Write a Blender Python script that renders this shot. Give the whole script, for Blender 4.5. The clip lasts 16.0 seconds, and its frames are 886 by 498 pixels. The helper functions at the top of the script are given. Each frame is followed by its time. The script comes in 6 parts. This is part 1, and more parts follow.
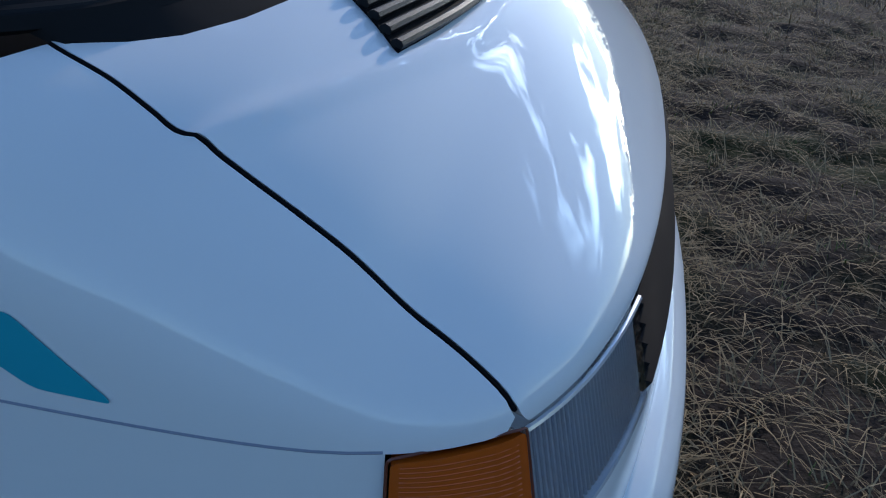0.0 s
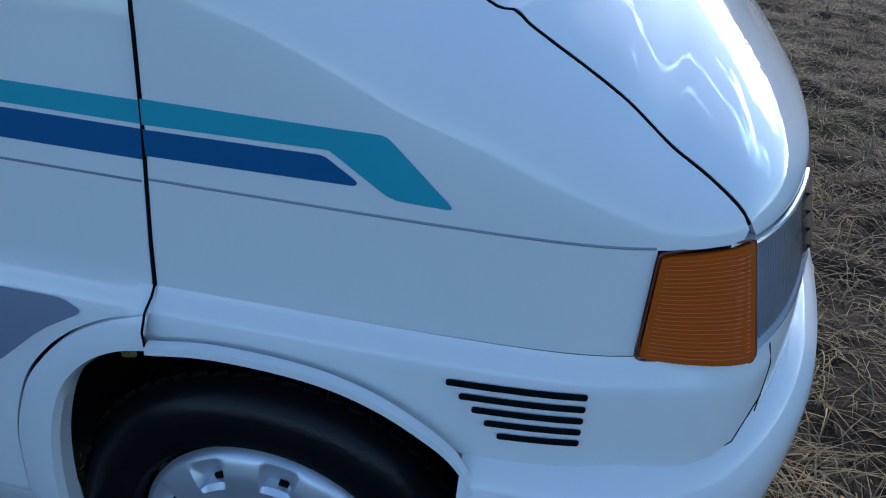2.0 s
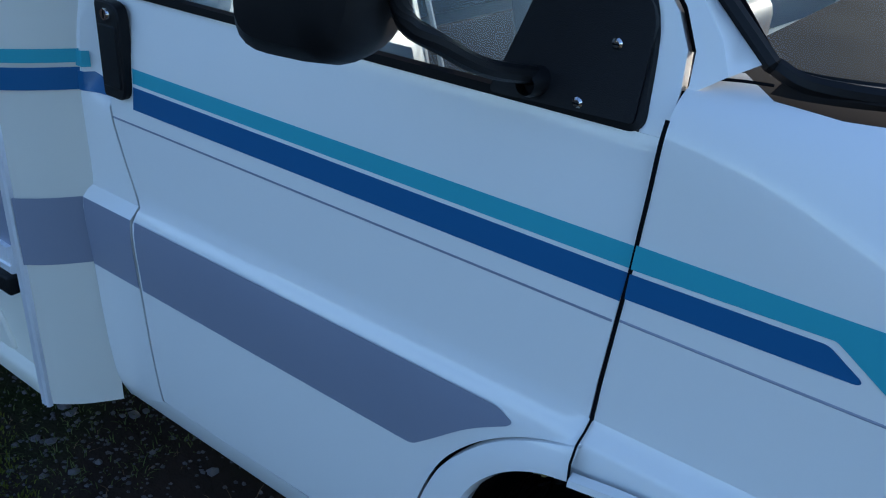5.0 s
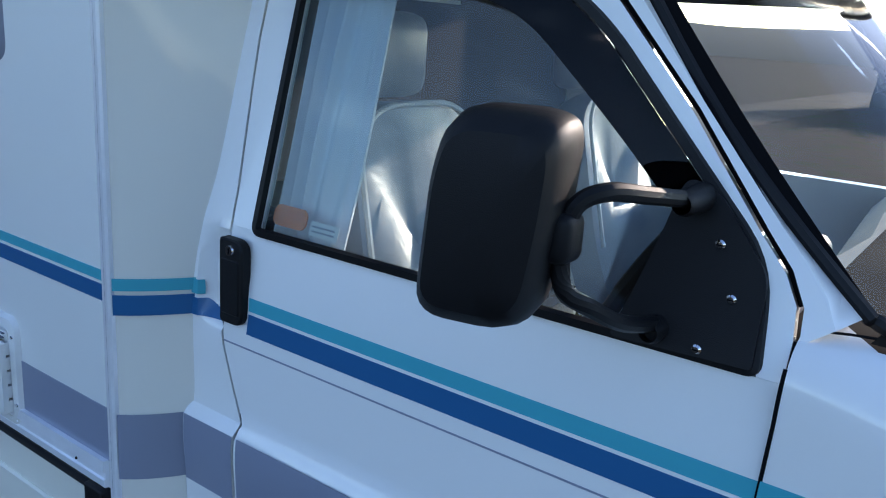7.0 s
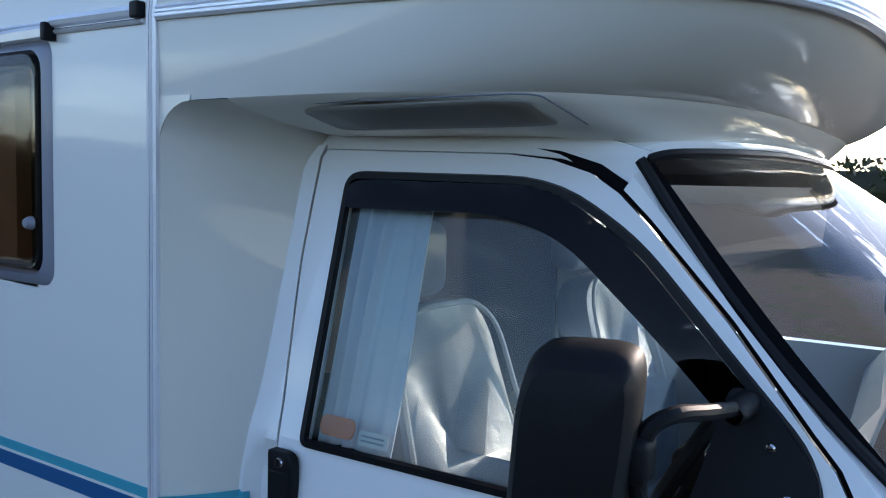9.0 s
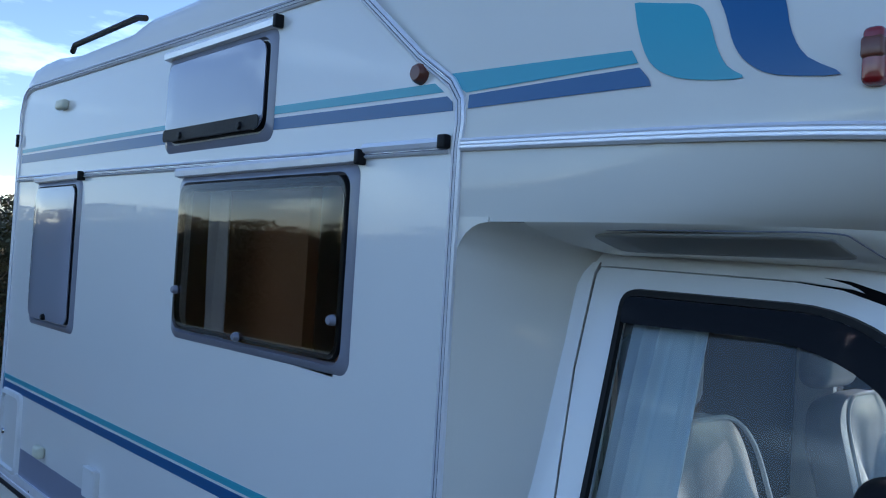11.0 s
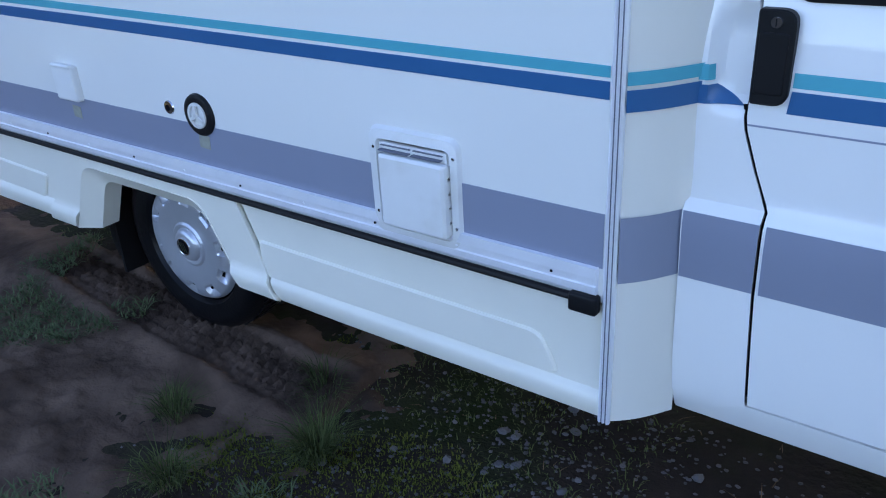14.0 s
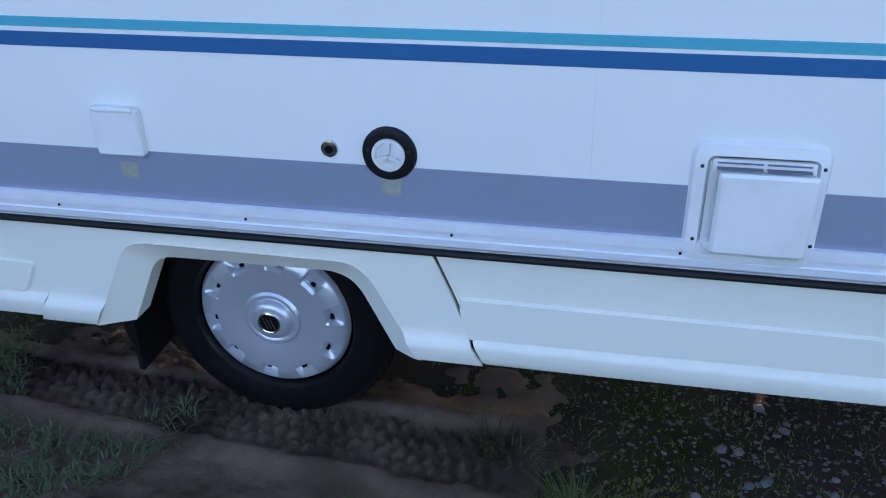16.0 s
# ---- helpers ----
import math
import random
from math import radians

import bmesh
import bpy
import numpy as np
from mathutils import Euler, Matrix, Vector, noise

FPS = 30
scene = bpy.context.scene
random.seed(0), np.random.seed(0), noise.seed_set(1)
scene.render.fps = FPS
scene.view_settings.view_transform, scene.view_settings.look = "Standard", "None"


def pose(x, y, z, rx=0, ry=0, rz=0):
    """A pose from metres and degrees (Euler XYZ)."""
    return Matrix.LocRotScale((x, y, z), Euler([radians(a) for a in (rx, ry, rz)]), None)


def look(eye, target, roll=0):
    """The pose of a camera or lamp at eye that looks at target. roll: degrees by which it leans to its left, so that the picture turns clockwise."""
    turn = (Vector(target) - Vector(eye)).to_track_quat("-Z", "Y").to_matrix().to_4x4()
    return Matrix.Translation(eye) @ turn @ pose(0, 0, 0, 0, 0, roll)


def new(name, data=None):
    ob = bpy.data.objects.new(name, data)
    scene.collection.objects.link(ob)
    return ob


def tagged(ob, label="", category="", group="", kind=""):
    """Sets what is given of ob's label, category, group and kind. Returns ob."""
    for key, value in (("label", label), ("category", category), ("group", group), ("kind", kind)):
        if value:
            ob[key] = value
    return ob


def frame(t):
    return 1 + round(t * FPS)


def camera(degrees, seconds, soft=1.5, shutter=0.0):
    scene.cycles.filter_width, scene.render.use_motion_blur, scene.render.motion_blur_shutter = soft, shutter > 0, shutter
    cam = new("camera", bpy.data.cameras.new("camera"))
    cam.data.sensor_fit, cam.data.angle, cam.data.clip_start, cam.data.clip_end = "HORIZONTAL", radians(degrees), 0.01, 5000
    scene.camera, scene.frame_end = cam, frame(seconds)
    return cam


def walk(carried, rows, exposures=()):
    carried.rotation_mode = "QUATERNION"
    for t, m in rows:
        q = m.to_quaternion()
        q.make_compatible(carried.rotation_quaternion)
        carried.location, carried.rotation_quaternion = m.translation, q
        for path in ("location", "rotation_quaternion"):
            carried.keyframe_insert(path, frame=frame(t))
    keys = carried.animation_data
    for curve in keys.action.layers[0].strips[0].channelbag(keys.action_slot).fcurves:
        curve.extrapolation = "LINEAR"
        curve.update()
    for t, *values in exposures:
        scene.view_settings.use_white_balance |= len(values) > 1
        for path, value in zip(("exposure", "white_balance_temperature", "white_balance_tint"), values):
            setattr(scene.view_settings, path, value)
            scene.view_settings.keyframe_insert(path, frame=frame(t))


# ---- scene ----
cam = camera(57.1, 16.0, soft=1.1)
PATH = [
    (0, (1.845, -0.334, 1.499), (1.581, 1.361, 0.471), 5.0),
    (0.5, (1.869, -0.561, 1.488), (1.737, 1.179, 0.51), 6.3),
    (1, (1.821, -0.687, 1.48), (1.603, 1.053, 0.519), 5.0),
    (1.5, (1.714, -0.686, 1.469), (1.443, 1.03, 0.478), 4.0),
    (2, (1.64, -0.653, 1.444), (1.347, 1.04, 0.42), 4.6),
    (2.5, (1.589, -0.609, 1.444), (1.167, 1.048, 0.407), 4.0),
    (3, (1.546, -0.625, 1.45), (0.944, 0.994, 0.442), 4.4),
    (3.5, (1.51, -0.635, 1.46), (0.825, 0.959, 0.464), 5.4),
    (4, (1.49, -0.626, 1.481), (0.737, 0.945, 0.5), 5.8),
    (4.5, (1.458, -0.641, 1.498), (0.57, 0.867, 0.53), 5.8),
    (4.7, (1.447, -0.65, 1.497), (0.5, 0.828, 0.539), 5.8),
    (6.8, (1.348, -0.789, 1.574), (0.216, 0.746, 0.972), 4.5),
    (7, (1.335, -0.819, 1.596), (0.225, 0.759, 1.069), 4.1),
    (7.5, (1.293, -0.892, 1.645), (0.224, 0.762, 1.298), 2.3),
    (8, (1.279, -0.931, 1.673), (0.199, 0.738, 1.448), 1.3),
    (8.2, (1.276, -0.936, 1.675), (0.195, 0.735, 1.478), 1.4),
    (10.3, (1.244, -1.066, 1.743), (0.011, 0.508, 1.689), 1.2),
    (10.5, (1.235, -1.101, 1.746), (-0.046, 0.435, 1.731), 1.8),
    (11, (1.209, -1.155, 1.743), (-0.248, 0.214, 1.785), 3.5),
    (11.5, (1.163, -1.178, 1.726), (-0.406, 0.063, 1.743), 3.9),
    (12, (1.122, -1.163, 1.683), (-0.469, 0.041, 1.545), 2.9),
    (12.5, (1.087, -1.179, 1.64), (-0.504, -0.017, 1.297), 0.5),
    (13, (0.981, -1.199, 1.599), (-0.564, -0.051, 1.057), -4.0),
    (13.5, (0.81, -1.193, 1.513), (-0.559, 0.029, 0.717), -5.7),
    (14, (0.593, -1.301, 1.479), (-0.493, 0.118, 0.582), -3.3),
    (14.5, (0.297, -1.407, 1.477), (-0.503, 0.168, 0.539), -1.1),
    (15, (-0.052, -1.388, 1.467), (-0.755, 0.215, 0.499), -1.5),
    (15.5, (-0.378, -1.424, 1.475), (-0.917, 0.243, 0.511), -1.1),
    (16, (-0.742, -1.513, 1.485), (-1.127, 0.201, 0.531), -1.4),
]
EXPOSURES = [(0.0, 0.45, 6000, 15), (0.5, 0.6, 6000, 15), (1.5, 0.95, 6100, 15), (3.5, 1.05, 6250, 16), (4.7, 1.18, 6300, 16), (7.0, 1.48, 6700, 21), (8.2, 1.35, 6850, 23), (10.5, 1.0, 6250, 23), (11.5, 0.98, 6200, 22), (12.5, 1.42, 6500, 23), (13.5, 1.98, 7000, 26), (14.0, 2.14, 7100, 28), (14.5, 2.12, 7100, 27), (16.0, 2.17, 7100, 27)]
walk(cam, [(t, look(eye, target, roll)) for t, eye, target, roll in PATH], EXPOSURES)

# ---- light: low winter sun beyond the vehicle, blue sky ----
SUN_AZ, SUN_EL = 80.0, 15.0
world = bpy.data.worlds.new("sky")
scene.world = world
world.use_nodes = True
wn, wl = world.node_tree.nodes, world.node_tree.links
wn.clear()
w_out = wn.new("ShaderNodeOutputWorld")
w_bg = wn.new("ShaderNodeBackground")
w_sky = wn.new("ShaderNodeTexSky")
w_sky.sky_type, w_sky.sun_disc = "NISHITA", False
w_sky.sun_elevation, w_sky.sun_rotation = radians(SUN_EL), radians(90 - SUN_AZ)
w_sky.air_density, w_sky.dust_density, w_sky.ozone_density = 1.0, 0.15, 3.5
w_bg.inputs["Strength"].default_value = 0.15
# thin broken cloud over the whole sky
w_co = wn.new("ShaderNodeTexCoord")
w_map = wn.new("ShaderNodeMapping")
w_map.inputs["Scale"].default_value = (1.6, 1.6, 6.0)
w_noise = wn.new("ShaderNodeTexNoise")
w_noise.inputs["Scale"].default_value, w_noise.inputs["Detail"].default_value, w_noise.inputs["Roughness"].default_value = 2.3, 9, 0.58
w_ramp = wn.new("ShaderNodeValToRGB")
w_ramp.color_ramp.elements[0].position, w_ramp.color_ramp.elements[1].position = 0.52, 0.62
w_ramp.color_ramp.elements[1].color = (0.7, 0.7, 0.7, 1)
w_gain = wn.new("ShaderNodeMix")
w_gain.data_type, w_gain.blend_type = "RGBA", "MULTIPLY"
w_gain.inputs[0].default_value = 1.0
w_gain.inputs[7].default_value = (2.7, 2.35, 1.95, 1)
w_mix = wn.new("ShaderNodeMix")
w_mix.data_type = "RGBA"
wl.new(w_co.outputs["Generated"], w_map.inputs["Vector"])
wl.new(w_map.outputs["Vector"], w_noise.inputs["Vector"])
w_sep = wn.new("ShaderNodeSeparateXYZ")
w_low = wn.new("ShaderNodeMapRange")
w_low.inputs[1].default_value, w_low.inputs[2].default_value, w_low.inputs[3].default_value, w_low.inputs[4].default_value = 0.05, 0.55, 0.03, -0.08
w_sum = wn.new("ShaderNodeMath")
wl.new(w_co.outputs["Generated"], w_sep.inputs[0])
wl.new(w_sep.outputs["Z"], w_low.inputs[0])
wl.new(w_noise.outputs["Fac"], w_sum.inputs[0])
wl.new(w_low.outputs[0], w_sum.inputs[1])
wl.new(w_sum.outputs[0], w_ramp.inputs["Fac"])
wl.new(w_ramp.outputs["Color"], w_mix.inputs[0])
wl.new(w_sky.outputs["Color"], w_mix.inputs[6])
wl.new(w_sky.outputs["Color"], w_gain.inputs[6])
# cloud scatters far more light forwards, near the sun
w_dot = wn.new("ShaderNodeVectorMath")
w_dot.operation = "DOT_PRODUCT"
w_dot.inputs[1].default_value = (math.cos(radians(SUN_AZ)) * math.cos(radians(SUN_EL)), math.sin(radians(SUN_AZ)) * math.cos(radians(SUN_EL)), math.sin(radians(SUN_EL)))
w_near = wn.new("ShaderNodeMapRange")
w_near.interpolation_type = "SMOOTHSTEP"
w_near.inputs[1].default_value, w_near.inputs[2].default_value, w_near.inputs[3].default_value, w_near.inputs[4].default_value = 0.80, 1.0, 1.0, 6.5
w_lit = wn.new("ShaderNodeMix")
w_lit.data_type, w_lit.blend_type = "RGBA", "MULTIPLY"
w_lit.inputs[0].default_value = 1.0
wl.new(w_co.outputs["Generated"], w_dot.inputs[0])
wl.new(w_dot.outputs["Value"], w_near.inputs[0])
wl.new(w_gain.outputs[2], w_lit.inputs[6])
wl.new(w_near.outputs[0], w_lit.inputs[7])
wl.new(w_lit.outputs[2], w_mix.inputs[7])
wl.new(w_mix.outputs[2], w_bg.inputs["Color"])
wl.new(w_bg.outputs["Background"], w_out.inputs["Surface"])

sun = new("sun", bpy.data.lights.new("sun", "SUN"))
sun.data.energy, sun.data.angle, sun.data.color = 1.9, radians(0.53), (1.0, 0.9, 0.76)
sa, se = radians(SUN_AZ), radians(SUN_EL)
sun.matrix_world = look((20 * math.cos(sa) * math.cos(se), 20 * math.sin(sa) * math.cos(se), 20 * math.sin(se)), (0, 0, 0))


# ---- materials ----
def material(name, base, rough=0.5, metal=0.0, vary=0.12, scale=6.0, bump=0.0, bump_scale=120.0, coat=0.0, second=None, second_scale=1.5, second_edge=(0.45, 0.6), per_piece=0.0, spec=0.5):
    """Principled surface with mottling at two scales, an optional second colour in patches and fine relief."""
    m = bpy.data.materials.new(name)
    m.use_nodes = True
    n, l = m.node_tree.nodes, m.node_tree.links
    b = n["Principled BSDF"]
    b.inputs["Metallic"].default_value = metal
    b.inputs["Coat Weight"].default_value = coat
    b.inputs["Coat Roughness"].default_value = 0.015
    b.inputs["Specular IOR Level"].default_value = spec
    co = n.new("ShaderNodeTexCoord")
    big = n.new("ShaderNodeTexNoise")
    big.inputs["Scale"].default_value, big.inputs["Detail"].default_value = scale, 6
    l.new(co.outputs["Object"], big.inputs["Vector"])
    tone = n.new("ShaderNodeMapRange")
    tone.inputs[3].default_value, tone.inputs[4].default_value = 1 - vary, 1 + vary
    l.new(big.outputs["Fac"], tone.inputs[0])
    colour = n.new("ShaderNodeMix")
    colour.data_type = "RGBA"
    colour.inputs[6].default_value = (*base, 1)
    colour.inputs[7].default_value = (*(second or base), 1)
    colour.inputs[0].default_value = 0
    if second:
        patch = n.new("ShaderNodeTexNoise")
        patch.inputs["Scale"].default_value, patch.inputs["Detail"].default_value = second_scale, 8
        l.new(co.outputs["Object"], patch.inputs["Vector"])
        edge = n.new("ShaderNodeMapRange")
        edge.inputs[1].default_value, edge.inputs[2].default_value = second_edge
        l.new(patch.outputs["Fac"], edge.inputs[0])
        l.new(edge.outputs[0], colour.inputs[0])
    mul = n.new("ShaderNodeMix")
    mul.data_type, mul.blend_type = "RGBA", "MULTIPLY"
    mul.inputs[0].default_value = 1
    l.new(colour.outputs[2], mul.inputs[6])
    l.new(tone.outputs[0], mul.inputs[7])
    last = mul.outputs[2]
    if per_piece:
        info = n.new("ShaderNodeObjectInfo")
        geo = n.new("ShaderNodeNewGeometry")
        add = n.new("ShaderNodeMath")
        l.new(info.outputs["Random"], add.inputs[0])
        l.new(geo.outputs["Random Per Island"], add.inputs[1])
        spread = n.new("ShaderNodeMapRange")
        spread.inputs[2].default_value = 2
        spread.inputs[3].default_value, spread.inputs[4].default_value = 1 - per_piece, 1 + per_piece
        l.new(add.outputs[0], spread.inputs[0])
        mul2 = n.new("ShaderNodeMix")
        mul2.data_type, mul2.blend_type = "RGBA", "MULTIPLY"
        mul2.inputs[0].default_value = 1
        l.new(last, mul2.inputs[6])
        l.new(spread.outputs[0], mul2.inputs[7])
        last = mul2.outputs[2]
    l.new(last, b.inputs["Base Color"])
    r = n.new("ShaderNodeMapRange")
    r.inputs[3].default_value, r.inputs[4].default_value = rough * 0.85, min(1, rough * 1.15)
    l.new(big.outputs["Fac"], r.inputs[0])
    l.new(r.outputs[0], b.inputs["Roughness"])
    if bump:
        fine = n.new("ShaderNodeTexNoise")
        fine.inputs["Scale"].default_value, fine.inputs["Detail"].default_value = bump_scale, 4
        l.new(co.outputs["Object"], fine.inputs["Vector"])
        bn = n.new("ShaderNodeBump")
        bn.inputs["Strength"].default_value, bn.inputs["Distance"].default_value = bump, 0.01
        l.new(fine.outputs["Fac"], bn.inputs["Height"])
        l.new(bn.outputs["Normal"], b.inputs["Normal"])
    return m


def glass(name, tint=(0.9, 0.95, 0.95), clear=0.9, rough=0.0, gloss=0.045):
    """Thin clear pane: mostly see-through, with mirror gloss by angle."""
    m = bpy.data.materials.new(name)
    m.use_nodes = True
    n, l = m.node_tree.nodes, m.node_tree.links
    n.clear()
    out, mix = n.new("ShaderNodeOutputMaterial"), n.new("ShaderNodeMixShader")
    tr, gl, lw = n.new("ShaderNodeBsdfTransparent"), n.new("ShaderNodeBsdfGlossy"), n.new("ShaderNodeLayerWeight")
    pw, fr = n.new("ShaderNodeMath"), n.new("ShaderNodeMapRange")
    tr.inputs["Color"].default_value = (*[c * clear for c in tint], 1)
    gl.inputs["Roughness"].default_value = rough
    lw.inputs["Blend"].default_value = 0.5
    pw.operation = "POWER"
    pw.inputs[1].default_value = 4.0
    fr.inputs[3].default_value, fr.inputs[4].default_value = gloss, 0.8
    l.new(lw.outputs["Facing"], pw.inputs[0])
    l.new(pw.outputs[0], fr.inputs[0])
    l.new(fr.outputs[0], mix.inputs[0])
    l.new(tr.outputs[0], mix.inputs[1])
    l.new(gl.outputs[0], mix.inputs[2])
    l.new(mix.outputs[0], out.inputs["Surface"])
    return m


CAB_WHITE = material("white cab paint", (0.80, 0.80, 0.78), 0.5, vary=0.02, scale=2, coat=1.0, spec=0.0)
BODY_WHITE = material("cream white panel", (0.78, 0.775, 0.74), 0.5, vary=0.03, scale=1.5, coat=0.85, spec=0.2)
GRP = material("cream moulded plastic", (0.73, 0.71, 0.64), 0.5, vary=0.05, scale=2.5, coat=0.6, spec=0.2)
SKIRT = material("cream skirt plastic", (0.78, 0.75, 0.65), 0.42, vary=0.05, scale=5, bump=0.05)
TEAL = material("teal tape", (0.03, 0.37, 0.46), 0.3, vary=0.05)
NAVY = material("navy tape", (0.010, 0.112, 0.27), 0.3, vary=0.05)
LILAC = material("grey lilac tape", (0.235, 0.26, 0.335), 0.38, vary=0.05)
ALU = material("brushed aluminium", (0.88, 0.89, 0.92), 0.3, metal=0.3, vary=0.08, scale=14)
RUBBER = material("black rubber", (0.008, 0.008, 0.009), 0.5, vary=0.2, spec=0.2)
# near-black that puts shade into gaps and slots; badge and rivets share it
GAP = material("black for gap shade and small parts", (0.006, 0.006, 0.007), 0.9, spec=0.05)
BLACK = material("black textured plastic", (0.008, 0.008, 0.009), 0.5, spec=0.18, vary=0.15, bump=0.12, bump_scale=900)
MATT = material("matt black plastic", (0.014, 0.014, 0.015), 0.9, vary=0.1, spec=0.08)
TYRE = material("tyre rubber", (0.006, 0.006, 0.007), 0.3, spec=0.22, vary=0.3, scale=9, bump=0.1, bump_scale=90, second=(0.014, 0.011, 0.009), second_scale=6, second_edge=(0.58, 0.85))
CAPMAT = material("silver wheel trim", (0.60, 0.62, 0.66), 0.33, metal=0.6, vary=0.06, scale=20)
REFLECTOR = material("silvered reflector", (0.82, 0.83, 0.84), 0.2, metal=0.55, vary=0.25, scale=12)
CHROME = material("chrome", (0.75, 0.75, 0.76), 0.12, metal=1.0, vary=0.03)
AMBER = material("amber lens", (0.52, 0.09, 0.006), 0.12, vary=0.12, scale=20, coat=0.8)
RED = material("red lens", (0.25, 0.015, 0.015), 0.2, vary=0.1, coat=0.6)
BROWN_LENS = material("brown marker lens", (0.16, 0.05, 0.03), 0.25, vary=0.1)
LAMP_GLASS = glass("fluted lamp glass", (0.93, 0.96, 1.0), 0.92)
PANE = glass("clear pane", (0.84, 0.91, 0.90), 0.88, gloss=0.03)
ACRYLIC = glass("smoked acrylic", (0.85, 0.8, 0.74), 0.8, 0.01)
WIND_DEFLECTOR = glass("dark tinted acrylic", (0.16, 0.15, 0.16), 0.5, gloss=0.012)
FROST = material("pale blinded acrylic", (0.33, 0.35, 0.42), 0.12, vary=0.06, scale=3, coat=0.7)
WHITE_PLASTIC = material("white moulded plastic", (0.74, 0.74, 0.72), 0.4, vary=0.06, scale=12, second=(0.66, 0.65, 0.61), second_scale=9, second_edge=(0.5, 0.75))
OLD_PLASTIC = material("yellowed plastic", (0.70, 0.68, 0.52), 0.45, vary=0.06)
SURROUND = material("grey acrylic window surround", (0.23, 0.24, 0.29), 0.3, vary=0.06, scale=5, coat=0.4)
GROOVE = material("grey groove shade", (0.13, 0.14, 0.18), 0.6, vary=0.1)
STAIN = material("old tape residue", (0.31, 0.315, 0.26), 0.6, vary=0.25, scale=60)
CLOTH = material("pale blue curtain cloth", (0.76, 0.80, 0.88), 0.85, vary=0.06, bump=0.1, bump_scale=400)
SEAT = material("silver grey seat cover", (0.36, 0.37, 0.40), 0.38, vary=0.2, scale=9, second=(0.27, 0.29, 0.34), second_scale=5, bump=0.25, bump_scale=26)
DASH = material("grey dashboard plastic", (0.09, 0.09, 0.10), 0.55, vary=0.1, bump=0.1, bump_scale=500)
LINING = material("grey cab lining", (0.05, 0.05, 0.055), 0.8, vary=0.1, spec=0.2)
WOOD = material("brown furniture board", (0.42, 0.20, 0.10), 0.45, vary=0.25, scale=4)
DARK = material("dark underbody", (0.012, 0.011, 0.010), 0.85, vary=0.3)
PAPER = material("white paper label", (0.75, 0.76, 0.76), 0.6, vary=0.04)
ORANGE_CARD = material("orange reflector", (0.85, 0.16, 0.015), 0.5, vary=0.08)
SOIL = material("damp dark soil", (0.034, 0.024, 0.019), 0.95, spec=0.05, vary=0.6, scale=5, bump=1.0, bump_scale=38, second=(0.024, 0.028, 0.010), second_scale=1.6, second_edge=(0.50, 0.64))
ROAD = material("muddy lane surface", (0.046, 0.029, 0.020), 0.85, spec=0.1, vary=0.35, scale=2.5, bump=0.6, bump_scale=60, second=(0.028, 0.019, 0.014), second_scale=1.2)
MUD = material("churned brown mud", (0.115, 0.074, 0.054), 0.92, spec=0.05, vary=0.5, scale=7, bump=1.0, bump_scale=30, second=(0.060, 0.038, 0.028), second_scale=2.6, second_edge=(0.46, 0.60))
STONE = material("grey stone", (0.075, 0.072, 0.076), 0.75, vary=0.3, scale=18, bump=0.4, bump_scale=60, per_piece=0.6)
GRASS = material("grass blades", (0.075, 0.095, 0.032), 0.85, spec=0.12, vary=0.3, scale=8, per_piece=0.6)
# brighter, yellower copy of GRASS with the sunlight put into the colour
VERGE = material("sunlit verge grass", (0.12, 0.12, 0.030), 0.85, spec=0.1, vary=0.3, scale=4, per_piece=0.6)
MOSS = material("yellow green moss", (0.080, 0.092, 0.016), 0.95, spec=0.05, vary=0.4, scale=14, per_piece=0.5)
WEED = material("grey green weed leaves", (0.068, 0.092, 0.042), 0.8, spec=0.15, vary=0.3, scale=8, per_piece=0.5)
STRAW = material("dry straw", (0.34, 0.24, 0.13), 0.9, spec=0.1, vary=0.3, scale=3, per_piece=0.6)
LEAF = material("dark hedge leaves", (0.030, 0.044, 0.013), 0.5, vary=0.4, scale=2, second=(0.085, 0.055, 0.022), second_scale=1.3, second_edge=(0.48, 0.66), per_piece=0.7)
DEAD = material("dead weed stems", (0.13, 0.088, 0.05), 0.9, spec=0.08, vary=0.3, scale=3, per_piece=0.6)
TWIG = material("hedge twigs", (0.11, 0.075, 0.045), 0.8, vary=0.3, per_piece=0.4)
BANK = material("far wooded bank", (0.040, 0.042, 0.022), 0.9, vary=0.4, scale=0.4)


# ---- building helpers ----
def finish(bm, name, mat, parent=None, label="", sharp=0.6):
    for f in bm.faces:
        f.smooth = True
    for e in bm.edges:
        if len(e.link_faces) == 2 and e.calc_face_angle(0) > sharp:
            e.smooth = False
    me = bpy.data.meshes.new(name)
    bm.to_mesh(me)
    bm.free()
    me.materials.append(mat)
    ob = new(name, me)
    if parent:
        ob.parent = parent
    if label:
        ob["label"] = label
    return ob


def part(name, bm, mat, parent, label=""):
    return finish(bm, name, mat, parent, label)


